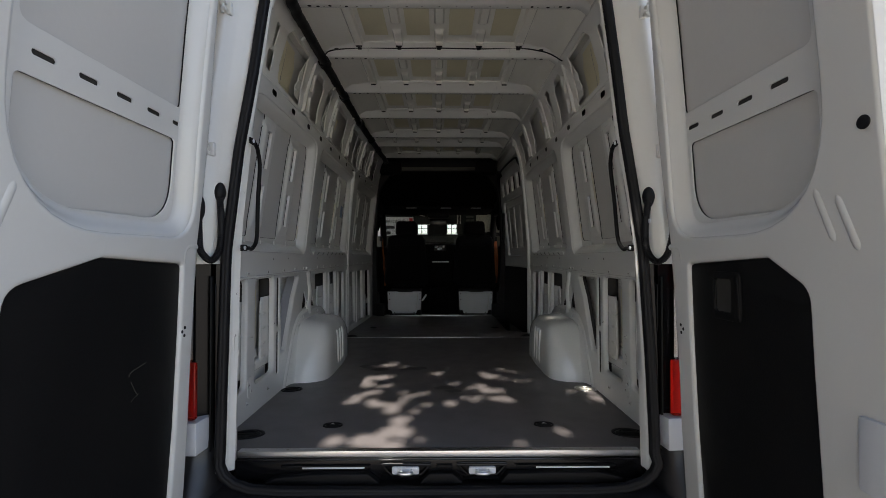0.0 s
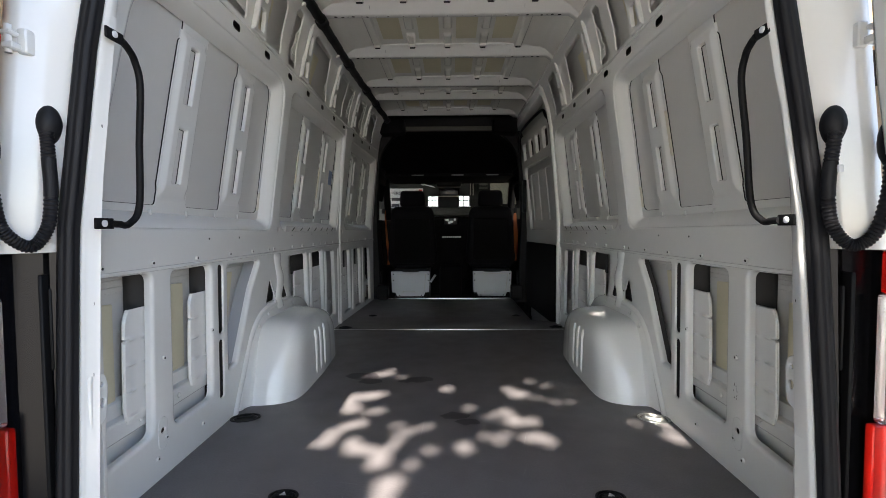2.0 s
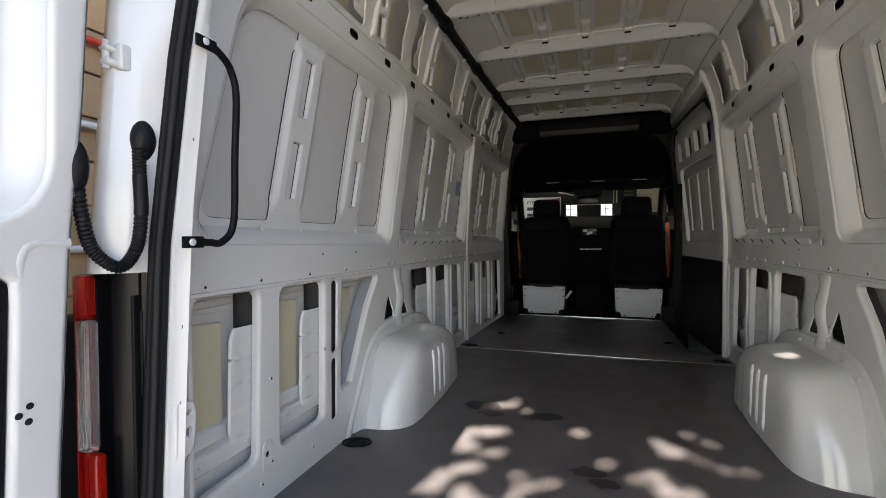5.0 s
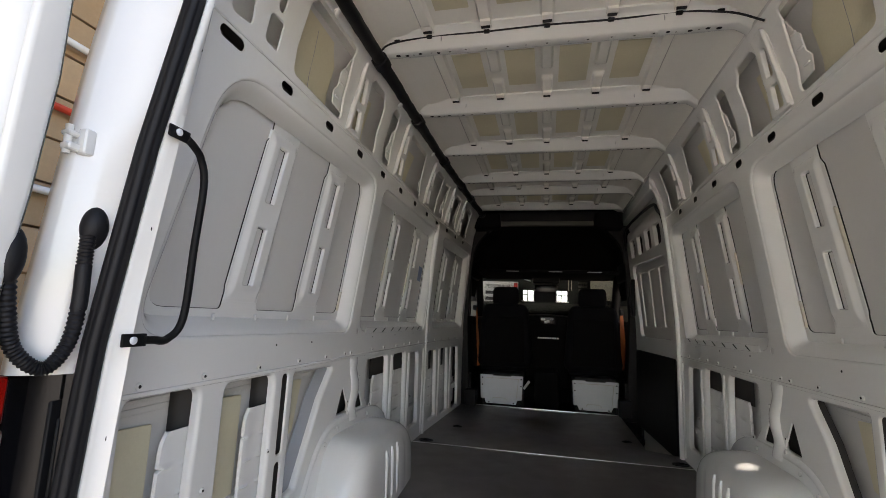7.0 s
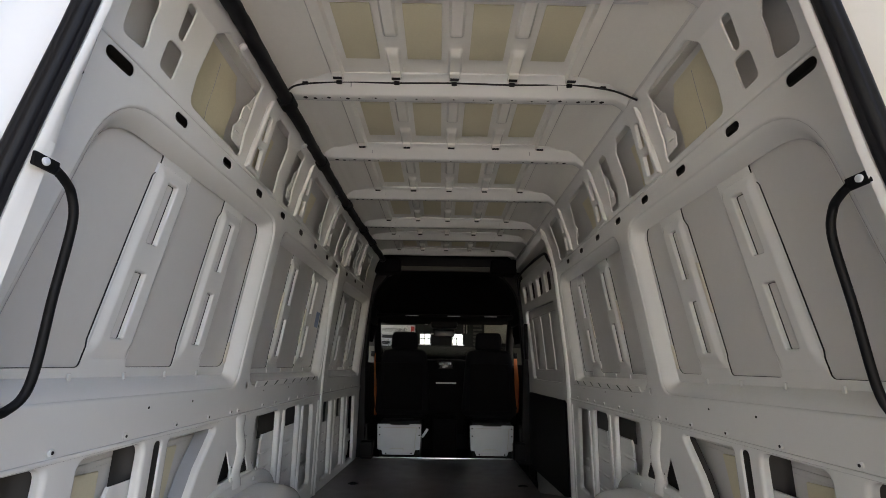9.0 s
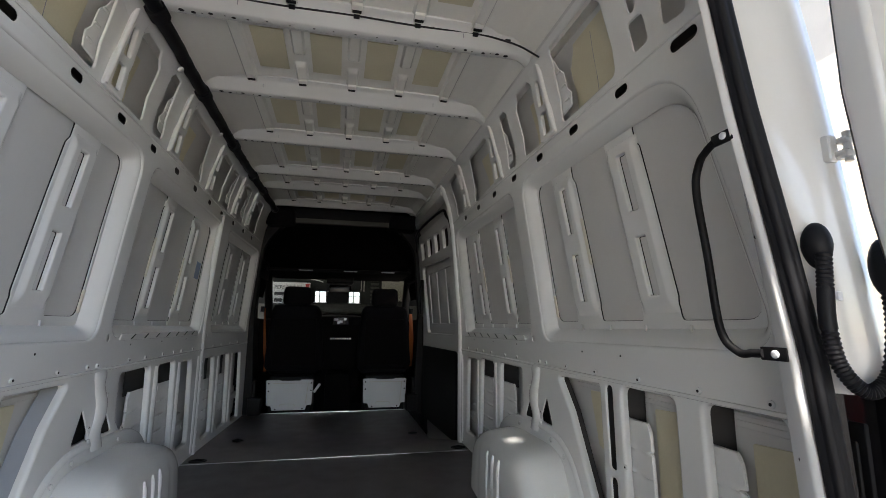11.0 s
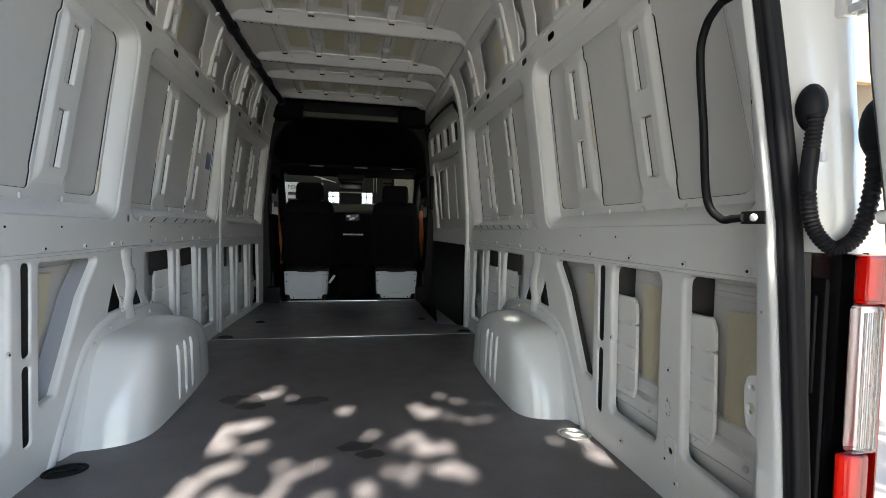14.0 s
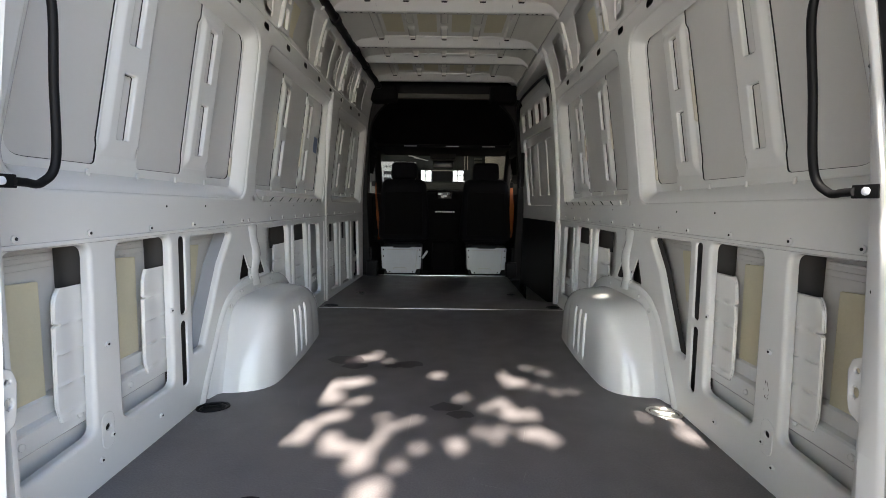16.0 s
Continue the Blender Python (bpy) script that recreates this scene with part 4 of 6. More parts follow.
# wire along the first bow
tube("bow_wire", [(-0.70, 0.955, 1.975), (-0.65, 0.956, 2.012), (-0.48, 0.952, 2.026), (-0.24, 0.950, 2.024), (0.0, 0.948, 2.026), (0.24, 0.950, 2.023), (0.48, 0.950, 2.028), (0.60, 0.945, 2.012), (0.67, 0.93, 1.985), (0.735, 0.90, 1.93)], 0.004, RUBBER, ceiling, "thin black cable", 6)
for x in (-0.62, -0.48, -0.24, 0.0, 0.24, 0.48, 0.62):
    box("wire_clip", (x - 0.012, 0.942, 2.016), (x + 0.012, 0.956, 2.032 if abs(x) < 0.6 else 2.02), RUBBER, ceiling, "black cable clip", 0.004)

loom = tagged(empty("cable_loom"), "thick black taped wiring loom along the roof corner", "cable")
pts = [(-0.66, 0.12, 1.94), (-0.69, 0.4, 1.945), (-0.70, 0.9, 1.95), (-0.705, 1.6, 1.95), (-0.70, 2.4, 1.95), (-0.68, 3.2, 1.95), (-0.65, 4.05, 1.94)]
path = smooth_path(pts, 14)
wob = random.Random(2)
part("loom", tube_bm([p + Vector((wob.uniform(-1, 1), 0, wob.uniform(-1, 1))) * 0.003 for p in path], 0.027, 10), RUBBER, loom, "", 60)
for yb in BOWS[1:]:
    j = min(range(len(path)), key=lambda q: abs(path[q].y - yb))
    part("tape_band", tube_bm([path[j] + Vector((0, -0.03, 0)), path[j] + Vector((0, 0.03, 0))], 0.036, 10), RUBBER, loom, "", 60)
for y in (0.58, 1.3, 2.0):
    disc("clip", (-0.715, y, 1.905), (0.6, 0, -0.6), 0.014, 0.01, PAINT, loom, "white clip", 10)


# ---- sliding door on the right ----
def on_slide(u, v, w):
    return Vector((half_width(u, v) + 0.012 - w, u, v))


slide = tagged(empty("door_3"), "closed white sliding side door with pressed openings", "sliding door", kind="structure")
outer = round_loop([(2.79, -0.05), (4.05, -0.05), (4.07, 1.60), (3.95, 1.74), (2.95, 1.76), (2.80, 1.62)], [0.02, 0.02, 0.05, 0.1, 0.12, 0.1])
win = round_loop([(2.93, 0.77), (3.88, 0.77), (3.95, 1.42), (2.93, 1.40)], 0.07)
holes = [win] + [round_loop([(a, 1.50), (a + 0.17, 1.49), (a + 0.17, 1.66), (a, 1.66)], 0.03) for a in (2.95, 3.22, 3.49, 3.76)]
bm = sheet_raw(outer, holes, 0.03, 0.008, 3, CUT_U, CUT_V)
part("door_panel", place(bm, on_slide, True), PAINT, slide, weigh=50)
bm = sheet_raw(shift_loop(win, -0.02), [round_loop([(3.00 + 0.30 * i, 0.86), (3.25 + 0.30 * i, 0.86), (3.26 + 0.30 * i, 1.34), (3.01 + 0.30 * i, 1.34)], 0.02) for i in range(3)], 0.012, 0.003, 2, CUT_U, CUT_V)
part("door_flange", place(bm, lambda u, v, w: on_slide(u, v, w - 0.04), True), SKIN, slide, "", 17)
bm = sheet_raw([Vector(p) for p in ((2.74, -0.35), (4.15, -0.35), (4.15, 1.95), (2.74, 1.95))], [], 0.004, 0, 1, CUT_U, CUT_V)
part("door_skin", place(bm, lambda u, v, w: on_slide(u, v, w - 0.07), True), SKIN, slide, "", 17)
# the shade behind the header openings is a dark-coloured sheet
bm = sheet_raw([Vector(p) for p in ((2.90, 1.47), (3.97, 1.47), (3.97, 1.69), (2.90, 1.69))], [], 0.004, 0, 1, CUT_U, CUT_V)
part("header_backing", place(bm, lambda u, v, w: on_slide(u, v, w - 0.05), True), CAVITY, slide, "dark sheet for the shade behind the header openings", 17)
lower = round_loop([(2.86, -0.04), (4.0, -0.04), (4.0, 0.64), (2.86, 0.64)], 0.04)
bm = sheet_raw(lower, [], 0.014, 0.005, 2, CUT_U, CUT_V)
part("lower_trim", place(bm, lambda u, v, w: on_slide(u, v, w + 0.016), True), BLACK, slide, "black lower door trim", 17)
seal = [(2.78, 0.0), (2.775, 0.8), (2.78, 1.55), (2.86, 1.72), (3.0, 1.785), (3.9, 1.77), (4.06, 1.6)]
tube("door_seal", [(half_width(a, b) - 0.004, a, b) for a, b in seal], 0.012, RUBBER, slide, "black rubber seal", 8, 10)
box("pull_handle", (0.795, 3.92, 0.95), (0.83, 4.0, 1.30), BLACK, slide, "black pull handle", 0.012, 3)
box("header_right", (0.73, 2.74, 1.85), (0.82, 4.1, 1.95), PAINT, slide, "white header over the door", 0.02, 3)
step = tagged(empty("entry_step"), "black moulded entry step below the sliding door", "step")
box("tread", (0.66, 2.80, -0.36), (0.93, 4.05, -0.32), BLACK, step, bevel=0.01)
box("riser", (0.655, 2.80, -0.36), (0.675, 4.05, -0.03), BLACK, step, bevel=0.004)
box("end_wall", (0.66, 2.765, -0.36), (0.95, 2.79, -0.03), BLACK, step, bevel=0.004)
pillar = tagged(empty("door_pillar"), "white painted pillar behind the sliding door", "pillar", kind="structure")
path = [Vector((half_width(2.75, z) - 0.002, 2.75, z)) for z in np.linspace(-0.02, 1.92, 20)]
part("post", tube_bm(path, 0.026, 14, 0.8), PAINT, pillar, "", 60)
pillar = tagged(empty("side_pillar"), "white painted pillar with a row of spot welds", "pillar", kind="structure")
path = [Vector((-half_width(2.76, z) - 0.008, 2.76, z)) for z in np.linspace(-0.02, 1.6, 20)]
part("post", tube_bm(path, 0.022, 12, 0.9), PAINT, pillar, "", 60)
for z in np.linspace(0.05, 0.68, 8):
    disc("weld", (-half_width(2.76, z) + 0.012, 2.76, z), (1, 0, 0), 0.006, 0.003, PAINT, pillar, "", 8)


# ---- rear opening: jambs, seal, sill ----
def opening_half(z, side=-1):
    if side > 0:
        return float(np.interp(z, (-0.1, 0.1, 0.39, 0.8, 1.05, 1.28, 1.49, 1.78, 1.95), (0.79, 0.79, 0.784, 0.768, 0.737, 0.705, 0.686, 0.655, 0.635)))
    return float(np.interp(z, (-0.1, 0.1, 0.78, 1.18, 1.49, 1.78, 1.95), (0.80, 0.80, 0.80, 0.763, 0.716, 0.68, 0.655)))


def rear_y(z):
    return -0.03 + 0.055 * (z - 0.8)


def jamb(side, name):
    j = tagged(empty(name), "white painted rear door post with black tail lamp recess", "door post", kind="structure")
    rings = []
    for z in np.linspace(-0.12, 2.0, 30):
        o, y = opening_half(z, side), rear_y(z)
        q, deep = half_width(0.0, z) - 0.117, 0.052 if side > 0 else 0.034
        out = float(np.interp(z, (-0.2, 0.7, 1.33, 1.72, 2.0), (0.945, 0.945, 0.91, 0.87, 0.83)))
        if side > 0:
            out -= 0.035
        k = 0.75 if side > 0 else 1.0
        rings.append([Vector((side * a, b, z)) for a, b in (
            (q + 0.10, y + deep), (q + 0.003, y + deep), (q - 0.004, y + deep - 0.006), (o - 0.001, y + 0.012), (o, y + 0.004), (o + 0.004, y - 0.002), (o + 0.012, y - 0.002), (o + 0.04, y - 0.008),
            (o + 0.044, y - 0.02), (max(out - 0.088, o + 0.05), y - 0.055 * k), (max(out - 0.082, o + 0.055), y - 0.062 * k), (out - 0.055, y - 0.088 * k), (out - 0.042, y - 0.096 * k), (out - 0.02, y - 0.092 * k), (out, y - 0.06 * k), (0.95, y + 0.1))])
    cut = next(i for i, r in enumerate(rings) if r[0].z > 0.74)
    shelf = [v.copy() for v in rings[cut]]
    for v in shelf:
        v.z = 0.738
    inner = [[r[i] for i in range(8)] for r in rings[:cut] if r[0].z > -0.05] + [shelf[:8]]
    upper = [shelf] + rings[cut:]
    for nm, rr in (("post_skin", upper), ("post_strip", inner)):
        part(nm, loft(rr, False) if side < 0 else loft([r[::-1] for r in rr], False), PAINT, j, weigh=50)
    for z in (0.46, 0.62, 1.02, 1.42, 1.60):
        o, y = opening_half(z, side), rear_y(z)
        q, deep = half_width(0.0, z) - 0.117, 0.052 if side > 0 else 0.034
        c = Vector((side * (o * 0.45 + q * 0.55), y + 0.012 + (deep - 0.018) * 0.5, z))
        n = Vector((-side * (deep - 0.018), -(q - o), 0))
        if n.length > 1e-4:
            disc("pin_hole", c + n.normalized() * 0.0005, n, 0.0048, 0.001, HOLE, j, "", 8)
    near = 0.0 if side < 0 else 0.025
    rr = []
    for z in np.linspace(-0.05, 0.738, 8):
        o, y = opening_half(z, side), rear_y(0.4)
        rr.append([Vector((side * a, b, z)) for a, b in ((o + 0.036, y - 0.004), (o + 0.052, y - 0.012), (o + 0.075, y + 0.004), (0.880 - near, y + 0.004), (0.930 - near, y - 0.030 + near), (0.955, y - 0.01))])
    part("lamp_recess", loft(rr, False) if side < 0 else loft([r[::-1] for r in rr], False), GLOSS, j, "gloss black lamp recess", 30)
    cap = [v.copy() for v in shelf[5:]] + [Vector((side * 0.95, 0.0, 0.738)), Vector((side * (opening_half(0.74, side) + 0.03), 0.0, 0.738))]
    finish("recess_top", cap, [tuple(range(len(cap)))], BLACK, j)
    def slab(name, pts, z0, z1, mat, label=""):
        lp = round_loop(pts, 0.003, 3)
        q = [[Vector((side * p.x, p.y, z)) for p in shift_loop(lp, o)] for z, o in ((z0, 0.002), (z0 + 0.004, 0.0), (z1 - 0.004, 0.0), (z1, 0.002))]
        return part(name, loft(q, True, True), mat, j, label, 40)
    x = opening_half(0.4, side)
    slab("recess_rib", [(x + 0.062, -0.074), (x + 0.069, -0.077), (x + 0.071, -0.045), (x + 0.064, -0.045)], 0.03, 0.690, BLACK)
    slab("recess_rib", [(x + 0.050, -0.066), (x + 0.055, -0.068), (x + 0.056, -0.045), (x + 0.051, -0.045)], 0.48, 0.660, BLACK)
    dy = 0.03 if side > 0 else 0.0
    slab("lamp_foot", [(0.880 - dy, -0.150 + dy), (0.965 - dy, -0.145 + dy), (0.965 - dy, -0.04), (0.872 - dy, -0.05)], 0.045, 0.162, BOXPAINT, "pale plastic lamp foot")
    return j


jamb(-1, "door_post_left")
jamb(1, "door_post_right")

gasket = tagged(empty("door_seal"), "black rubber seal round the rear opening", "door seal")
zs = list(np.linspace(0.02, 1.80, 24))


def seal_half(side):
    run = [Vector((opening_half(z, side) + 0.022, rear_y(z) - 0.016, z)) for z in zs]
    corner = [Vector((opening_half(1.8, side) + 0.015, rear_y(1.85) - 0.016, 1.86)), Vector((0.63, rear_y(1.9) - 0.016, 1.925)), Vector((0.55, rear_y(1.93) - 0.016, 1.945)), Vector((0.0, rear_y(1.93) - 0.016, 1.95))]
    foot = [Vector((x, rear_y(0) - 0.026, z)) for x, z in ((0.0, -0.112), (0.58, -0.108), (0.70, -0.100), (0.765, -0.078), (0.802, -0.046), (0.818, -0.010))]
    return [Vector((side * p.x, p.y, p.z)) for p in foot + run + corner]


full = seal_half(1) + seal_half(-1)[::-1][1:-1]
rings = []
n = len(full)
for i, p in enumerate(full):
    t = (full[(i + 1) % n] - full[i - 1]).normalized()
    a = Vector((0, -1, 0))
    b = t.cross(a).normalized()
    ring = []
    for k in range(30):
        th = k * math.pi / 15
        r = 0.0205 - 0.0050 * max(0.0, math.cos(5 * th + 0.6)) ** 3      # lips and grooves
        ring.append(p + a * r * 0.95 * math.cos(th) + b * r * math.sin(th))
    rings.append(ring)
rings.append(rings[0])
cuts = (0, 6, 30, 36, 60, n)
for q, nm in enumerate(("sill_run", "side_run", "head_run", "side_run", "sill_run")):
    part(nm, loft(rings[cuts[q]:cuts[q + 1] + 1]), RUBBER, gasket, "", 60)

sill = tagged(empty("rear_sill"), "gloss dark rear sill panel under the floor edge", "sill", kind="structure")
box("sill_face", (-0.79, -0.03, -0.10), (0.79, 0.0, -0.023), GLOSS, sill, bevel=0.006)
for pts in ([(-0.68, -0.103), (-0.63, -0.078), (-0.49, -0.064), (-0.275, -0.062), (-0.22, -0.103)], [(-0.083, -0.103), (-0.041, -0.062), (0.05, -0.062), (0.098, -0.103)], [(0.224, -0.103), (0.262, -0.062), (0.60, -0.058), (0.70, -0.078), (0.73, -0.103)]):
    bm = sheet_raw(round_loop(pts, 0.008), [], 0.03, 0.006, 3)
    part("step_plate", place(bm, lambda u, v, w: Vector((u, -0.062 - w, v)), False), BLACK, sill, "moulded black plate")
    xa, xb = min(p[0] for p in pts) + 0.09, max(p[0] for p in pts) - 0.07
    # the glint along the slot is a pale-coloured strip
    if xb - xa > 0.1:
        box("slot_glint", (xa + 0.06, -0.037, -0.054), (xb, -0.030, -0.047), BOXPAINT, sill, "pale strip for the glint in the slot", 0.002)
    box("plate_rib", (xa - 0.02, -0.044, -0.044), (xb + 0.02, -0.030, -0.038), BLACK, sill, bevel=0.002)
for x in (-0.130, 0.163):
    lp = round_loop([(x - 0.105, -0.030), (x + 0.105, -0.030), (x + 0.060, -0.078), (x - 0.060, -0.078)], 0.008)
    bm = sheet_raw(lp, [shift_loop(lp, 0.010)], 0.018, 0.003, 2)
    part("striker_frame", place(bm, lambda u, v, w: Vector((u, -0.050 - w, v)), False), GLOSS, sill, "gloss black striker surround")
for x in (-0.130, 0.163):
    st = tagged(empty("door_striker"), "bright metal door striker on the rear sill", "striker", "sill strikers")
    box("plate", (x - 0.052, -0.064, -0.064), (x + 0.052, -0.052, -0.036), BOXPAINT, st, "pale striker plate", 0.010, 3)
    tube("loop", [(x - 0.02, -0.06, -0.05), (x - 0.02, -0.085, -0.05), (x + 0.02, -0.085, -0.05), (x + 0.02, -0.06, -0.05)], 0.008, ALU, st, "", 8, 5)
bumper = tagged(empty("rear_bumper"), "dark grey moulded rear bumper with a step", "bumper")
rings = []
for x in np.linspace(-1.0, 1.0, 21):
    e = abs(x) ** 6
    rings.append([Vector((x, b + 0.06 * e, c)) for b, c in ((-0.03, -0.11), (-0.20, -0.115), (-0.235, -0.13), (-0.25, -0.17), (-0.245, -0.38), (-0.2, -0.44), (0.0, -0.44), (0.0, -0.11))])
part("bumper_bar", loft(rings, True, True), BUMPER, bumper, "", 40)
for s in (-1, 1):
    rings = []
    for z in (0.15, 0.145, 0.10, 0.04, -0.02, -0.08, -0.13, -0.18, -0.24, -0.32, -0.42):
        out = step01((0.06 - z) / 0.30)
        in_x = 0.862 - 0.03 * step01((0.10 - z) / 0.2)
        top = 0.006 if z > 0.147 else 0.0
        rings.append([Vector((s * a, b, z)) for a, b in ((in_x, -0.03), (in_x + top, -0.050 - 0.05 * out), (in_x + 0.012 + top, -0.066 - 0.10 * out), (0.905, -0.098 + top - 0.13 * out), (0.950 + 0.01 * out, -0.105 + top - 0.115 * out), (0.985 + 0.02 * out, -0.085 - 0.06 * out), (1.0 + 0.025 * out, -0.03), (1.0 + 0.025 * out, 0.06))])
    part("bumper_corner", loft(rings if s > 0 else [r[::-1] for r in rings], False), BUMPER, bumper, "smooth dark grey corner", 50)
for x in (-0.53, -0.28, 0.28, 0.53):
    disc("bolt", (x, -0.10, -0.113), (0, 0, 1), 0.011, 0.004, STEEL, bumper, "", 10)


def tail_light(side):
    """Three lenses over reflectors in an upright black housing."""
    dy, dx = (0.03, 0.010) if side > 0 else (0.0, 0.0)
    wide = 0.052 if side > 0 else 0.036
    t = tagged(empty("tail_light"), "red and clear ribbed upright tail lamp on the rear corner", "tail light", "tail lights")

    def block(name, lo, hi, mat, label="", bevel=0.003, seg=2):
        bm = box_bm(lo, hi, bevel, seg)
        return part(name, place(bm, lambda a, b, c: Vector((side * a, b, c)), side < 0), mat, t, label)
    for name, x0, z0, z1, mat, lab in (("upper_lens", 0.915, 0.647, 0.735, REDLENS, "red lens"), ("middle_lens", 0.909, 0.379, 0.645, CLEARLENS, "clear ribbed lens"), ("lower_lens", 0.893, 0.168, 0.377, REDLENS, "red lens")):
        x0 += dx - dy
        block(name, (x0, -0.135 + dy, z0), (x0 + wide, -0.112 + dy, z1), mat, lab, 0.007, 3)
        block("reflector", (x0 + 0.005, -0.1145 + dy, z0 + 0.007), (x0 + wide - 0.004, -0.1095 + dy, z1 - 0.007), ALU, "bright lamp reflector", 0.002)
    for k in range(4):
        x0 = 0.914 + dx - dy + (wide - 0.012) / 4 * k
        block("lens_rib", (x0, -0.138 + dy, 0.39), (x0 + 0.003, -0.133 + dy, 0.635), CLEARLENS, "", 0.001)
    block("edge_lens", (0.909 + dx - dy + wide, -0.132 + dy, 0.165), (0.914 + dx - dy + wide, -0.100 + dy, 0.735), REDLENS, "red side edge", 0.002)
    block("housing", (0.921 + dx - dy, -0.110 + dy, 0.165), (0.972, -0.03, 0.735), GLOSS, "black lamp housing", 0.004)


tail_light(-1)
tail_light(1)


def grab_handle(side):
    g = tagged(empty("grab_handle"), "black bent steel grab handle bolted to the door post", "grab handle", "grab handles")
    pts = [(0.774, 0.026, 0.80), (0.774, 0.05, 0.799), (0.774, 0.085, 0.80), (0.768, 0.115, 0.845), (0.766, 0.12, 1.0), (0.758, 0.118, 1.14), (0.758, 0.10, 1.195), (0.752, 0.070, 1.212), (0.751, 0.048, 1.221)]
    back = 0.0 if side > 0 else -0.016

    def inset(z):
        return 0.010 + 0.062 * max(0.0, z - 0.8) if side > 0 else 0.006
    part("bar", tube_bm([Vector((side * (a - inset(c)), b + back, c)) for a, b, c in [tuple(p) for p in smooth_path(pts, 8)]], lambda u: 0.0082, 12), BLACK, g, "", 60)
    for (x, y, z) in ((0.776, 0.006 + back, 0.80), (0.752, 0.026 + back, 1.224)):
        x -= inset(z)
        bm = box_bm((x - 0.003, y - 0.027, z - 0.0125), (x + 0.003, y + 0.027, z + 0.0125), 0.002)
        f = part("foot_plate", place(bm, lambda a, b, c: Vector((side * a, b, c)), side < 0), BLACK, g)
        disc("bolt", (side * (x - 0.006), y - 0.008, z), (-side, 0, 0), 0.0075, 0.005, BOXPAINT, f, "bright bolt head", 12)


grab_handle(-1)
grab_handle(1)


def door_hose(side, door_x):
    h = tagged(empty("door_hose"), "black corrugated cable hose looping from post to door", "cable hose", "door hoses")
    if side < 0:
        pts = [(0.832, -0.080, 0.99), (0.826, -0.084, 0.93), (0.824, -0.084, 0.86), (0.828, -0.092, 0.79), (0.845, -0.115, 0.752), (0.866, -0.150, 0.785), (0.862, -0.172, 0.85), (0.858, -0.185, 0.93)]
    else:
        pts = [(0.797, -0.080, 0.975), (0.786, -0.084, 0.91), (0.782, -0.085, 0.85), (0.788, -0.092, 0.785), (0.815, -0.108, 0.747), (0.848, -0.122, 0.775), (0.868, -0.125, 0.86), (0.875, -0.118, 0.94)]
    path = smooth_path([(side * a, b, c) for a, b, c in pts], 44)
    total = len(path)

    def girth(u):
        """Smooth cuff below the boot, rings elsewhere."""
        return 0.0115 if 0.14 < u < 0.30 else 0.0120 + 0.0012 * math.sin(u * total * 2 * math.pi / 5)
    part("hose", tube_bm(path, girth, 14), RUBBER, h, "", 50)
    part("cuff", tube_bm(path[int(0.13 * total):int(0.30 * total)], 0.0128, 14), RUBBER, h, "smooth rubber cuff", 50)
    top = path[0]
    bm = bmesh.new()
    bmesh.ops.create_uvsphere(bm, u_segments=20, v_segments=14, radius=1.0)
    flat = 0.024

    def boot(a, b, c):
        q = 1.0 - 0.32 * max(0.0, -c)
        return Vector((top.x + side * (0.008 + a * 0.023 * q), top.y + 0.016 + b * flat, top.z + 0.018 + c * 0.042))
    place(bm, boot)
    part("post_boot", bm, RUBBER, h, "rounded rubber boot", 60)
    end = path[-1]
    bm = bmesh.new()
    bmesh.ops.create_uvsphere(bm, u_segments=16, v_segments=10, radius=1.0)
    place(bm, lambda a, b, c: Vector((end.x + side * a * 0.022, end.y + b * 0.022, end.z + 0.01 + c * 0.05)))
    part("door_boot", bm, RUBBER, h, "rounded rubber boot", 60)
    if side > 0:
        p = path[int(0.16 * total)]
        box("tag", (p.x + 0.002, p.y - 0.019, p.z - 0.010), (p.x + 0.013, p.y - 0.013, p.z + 0.006), BOXPAINT, h, "small white plastic tag", 0.003)


# ---- rear doors, swung open ----
DOOR_V = (0.0, 0.2, 0.35, 0.5, 0.65, 0.77, 0.95, 1.2, 1.35, 1.5, 1.7)

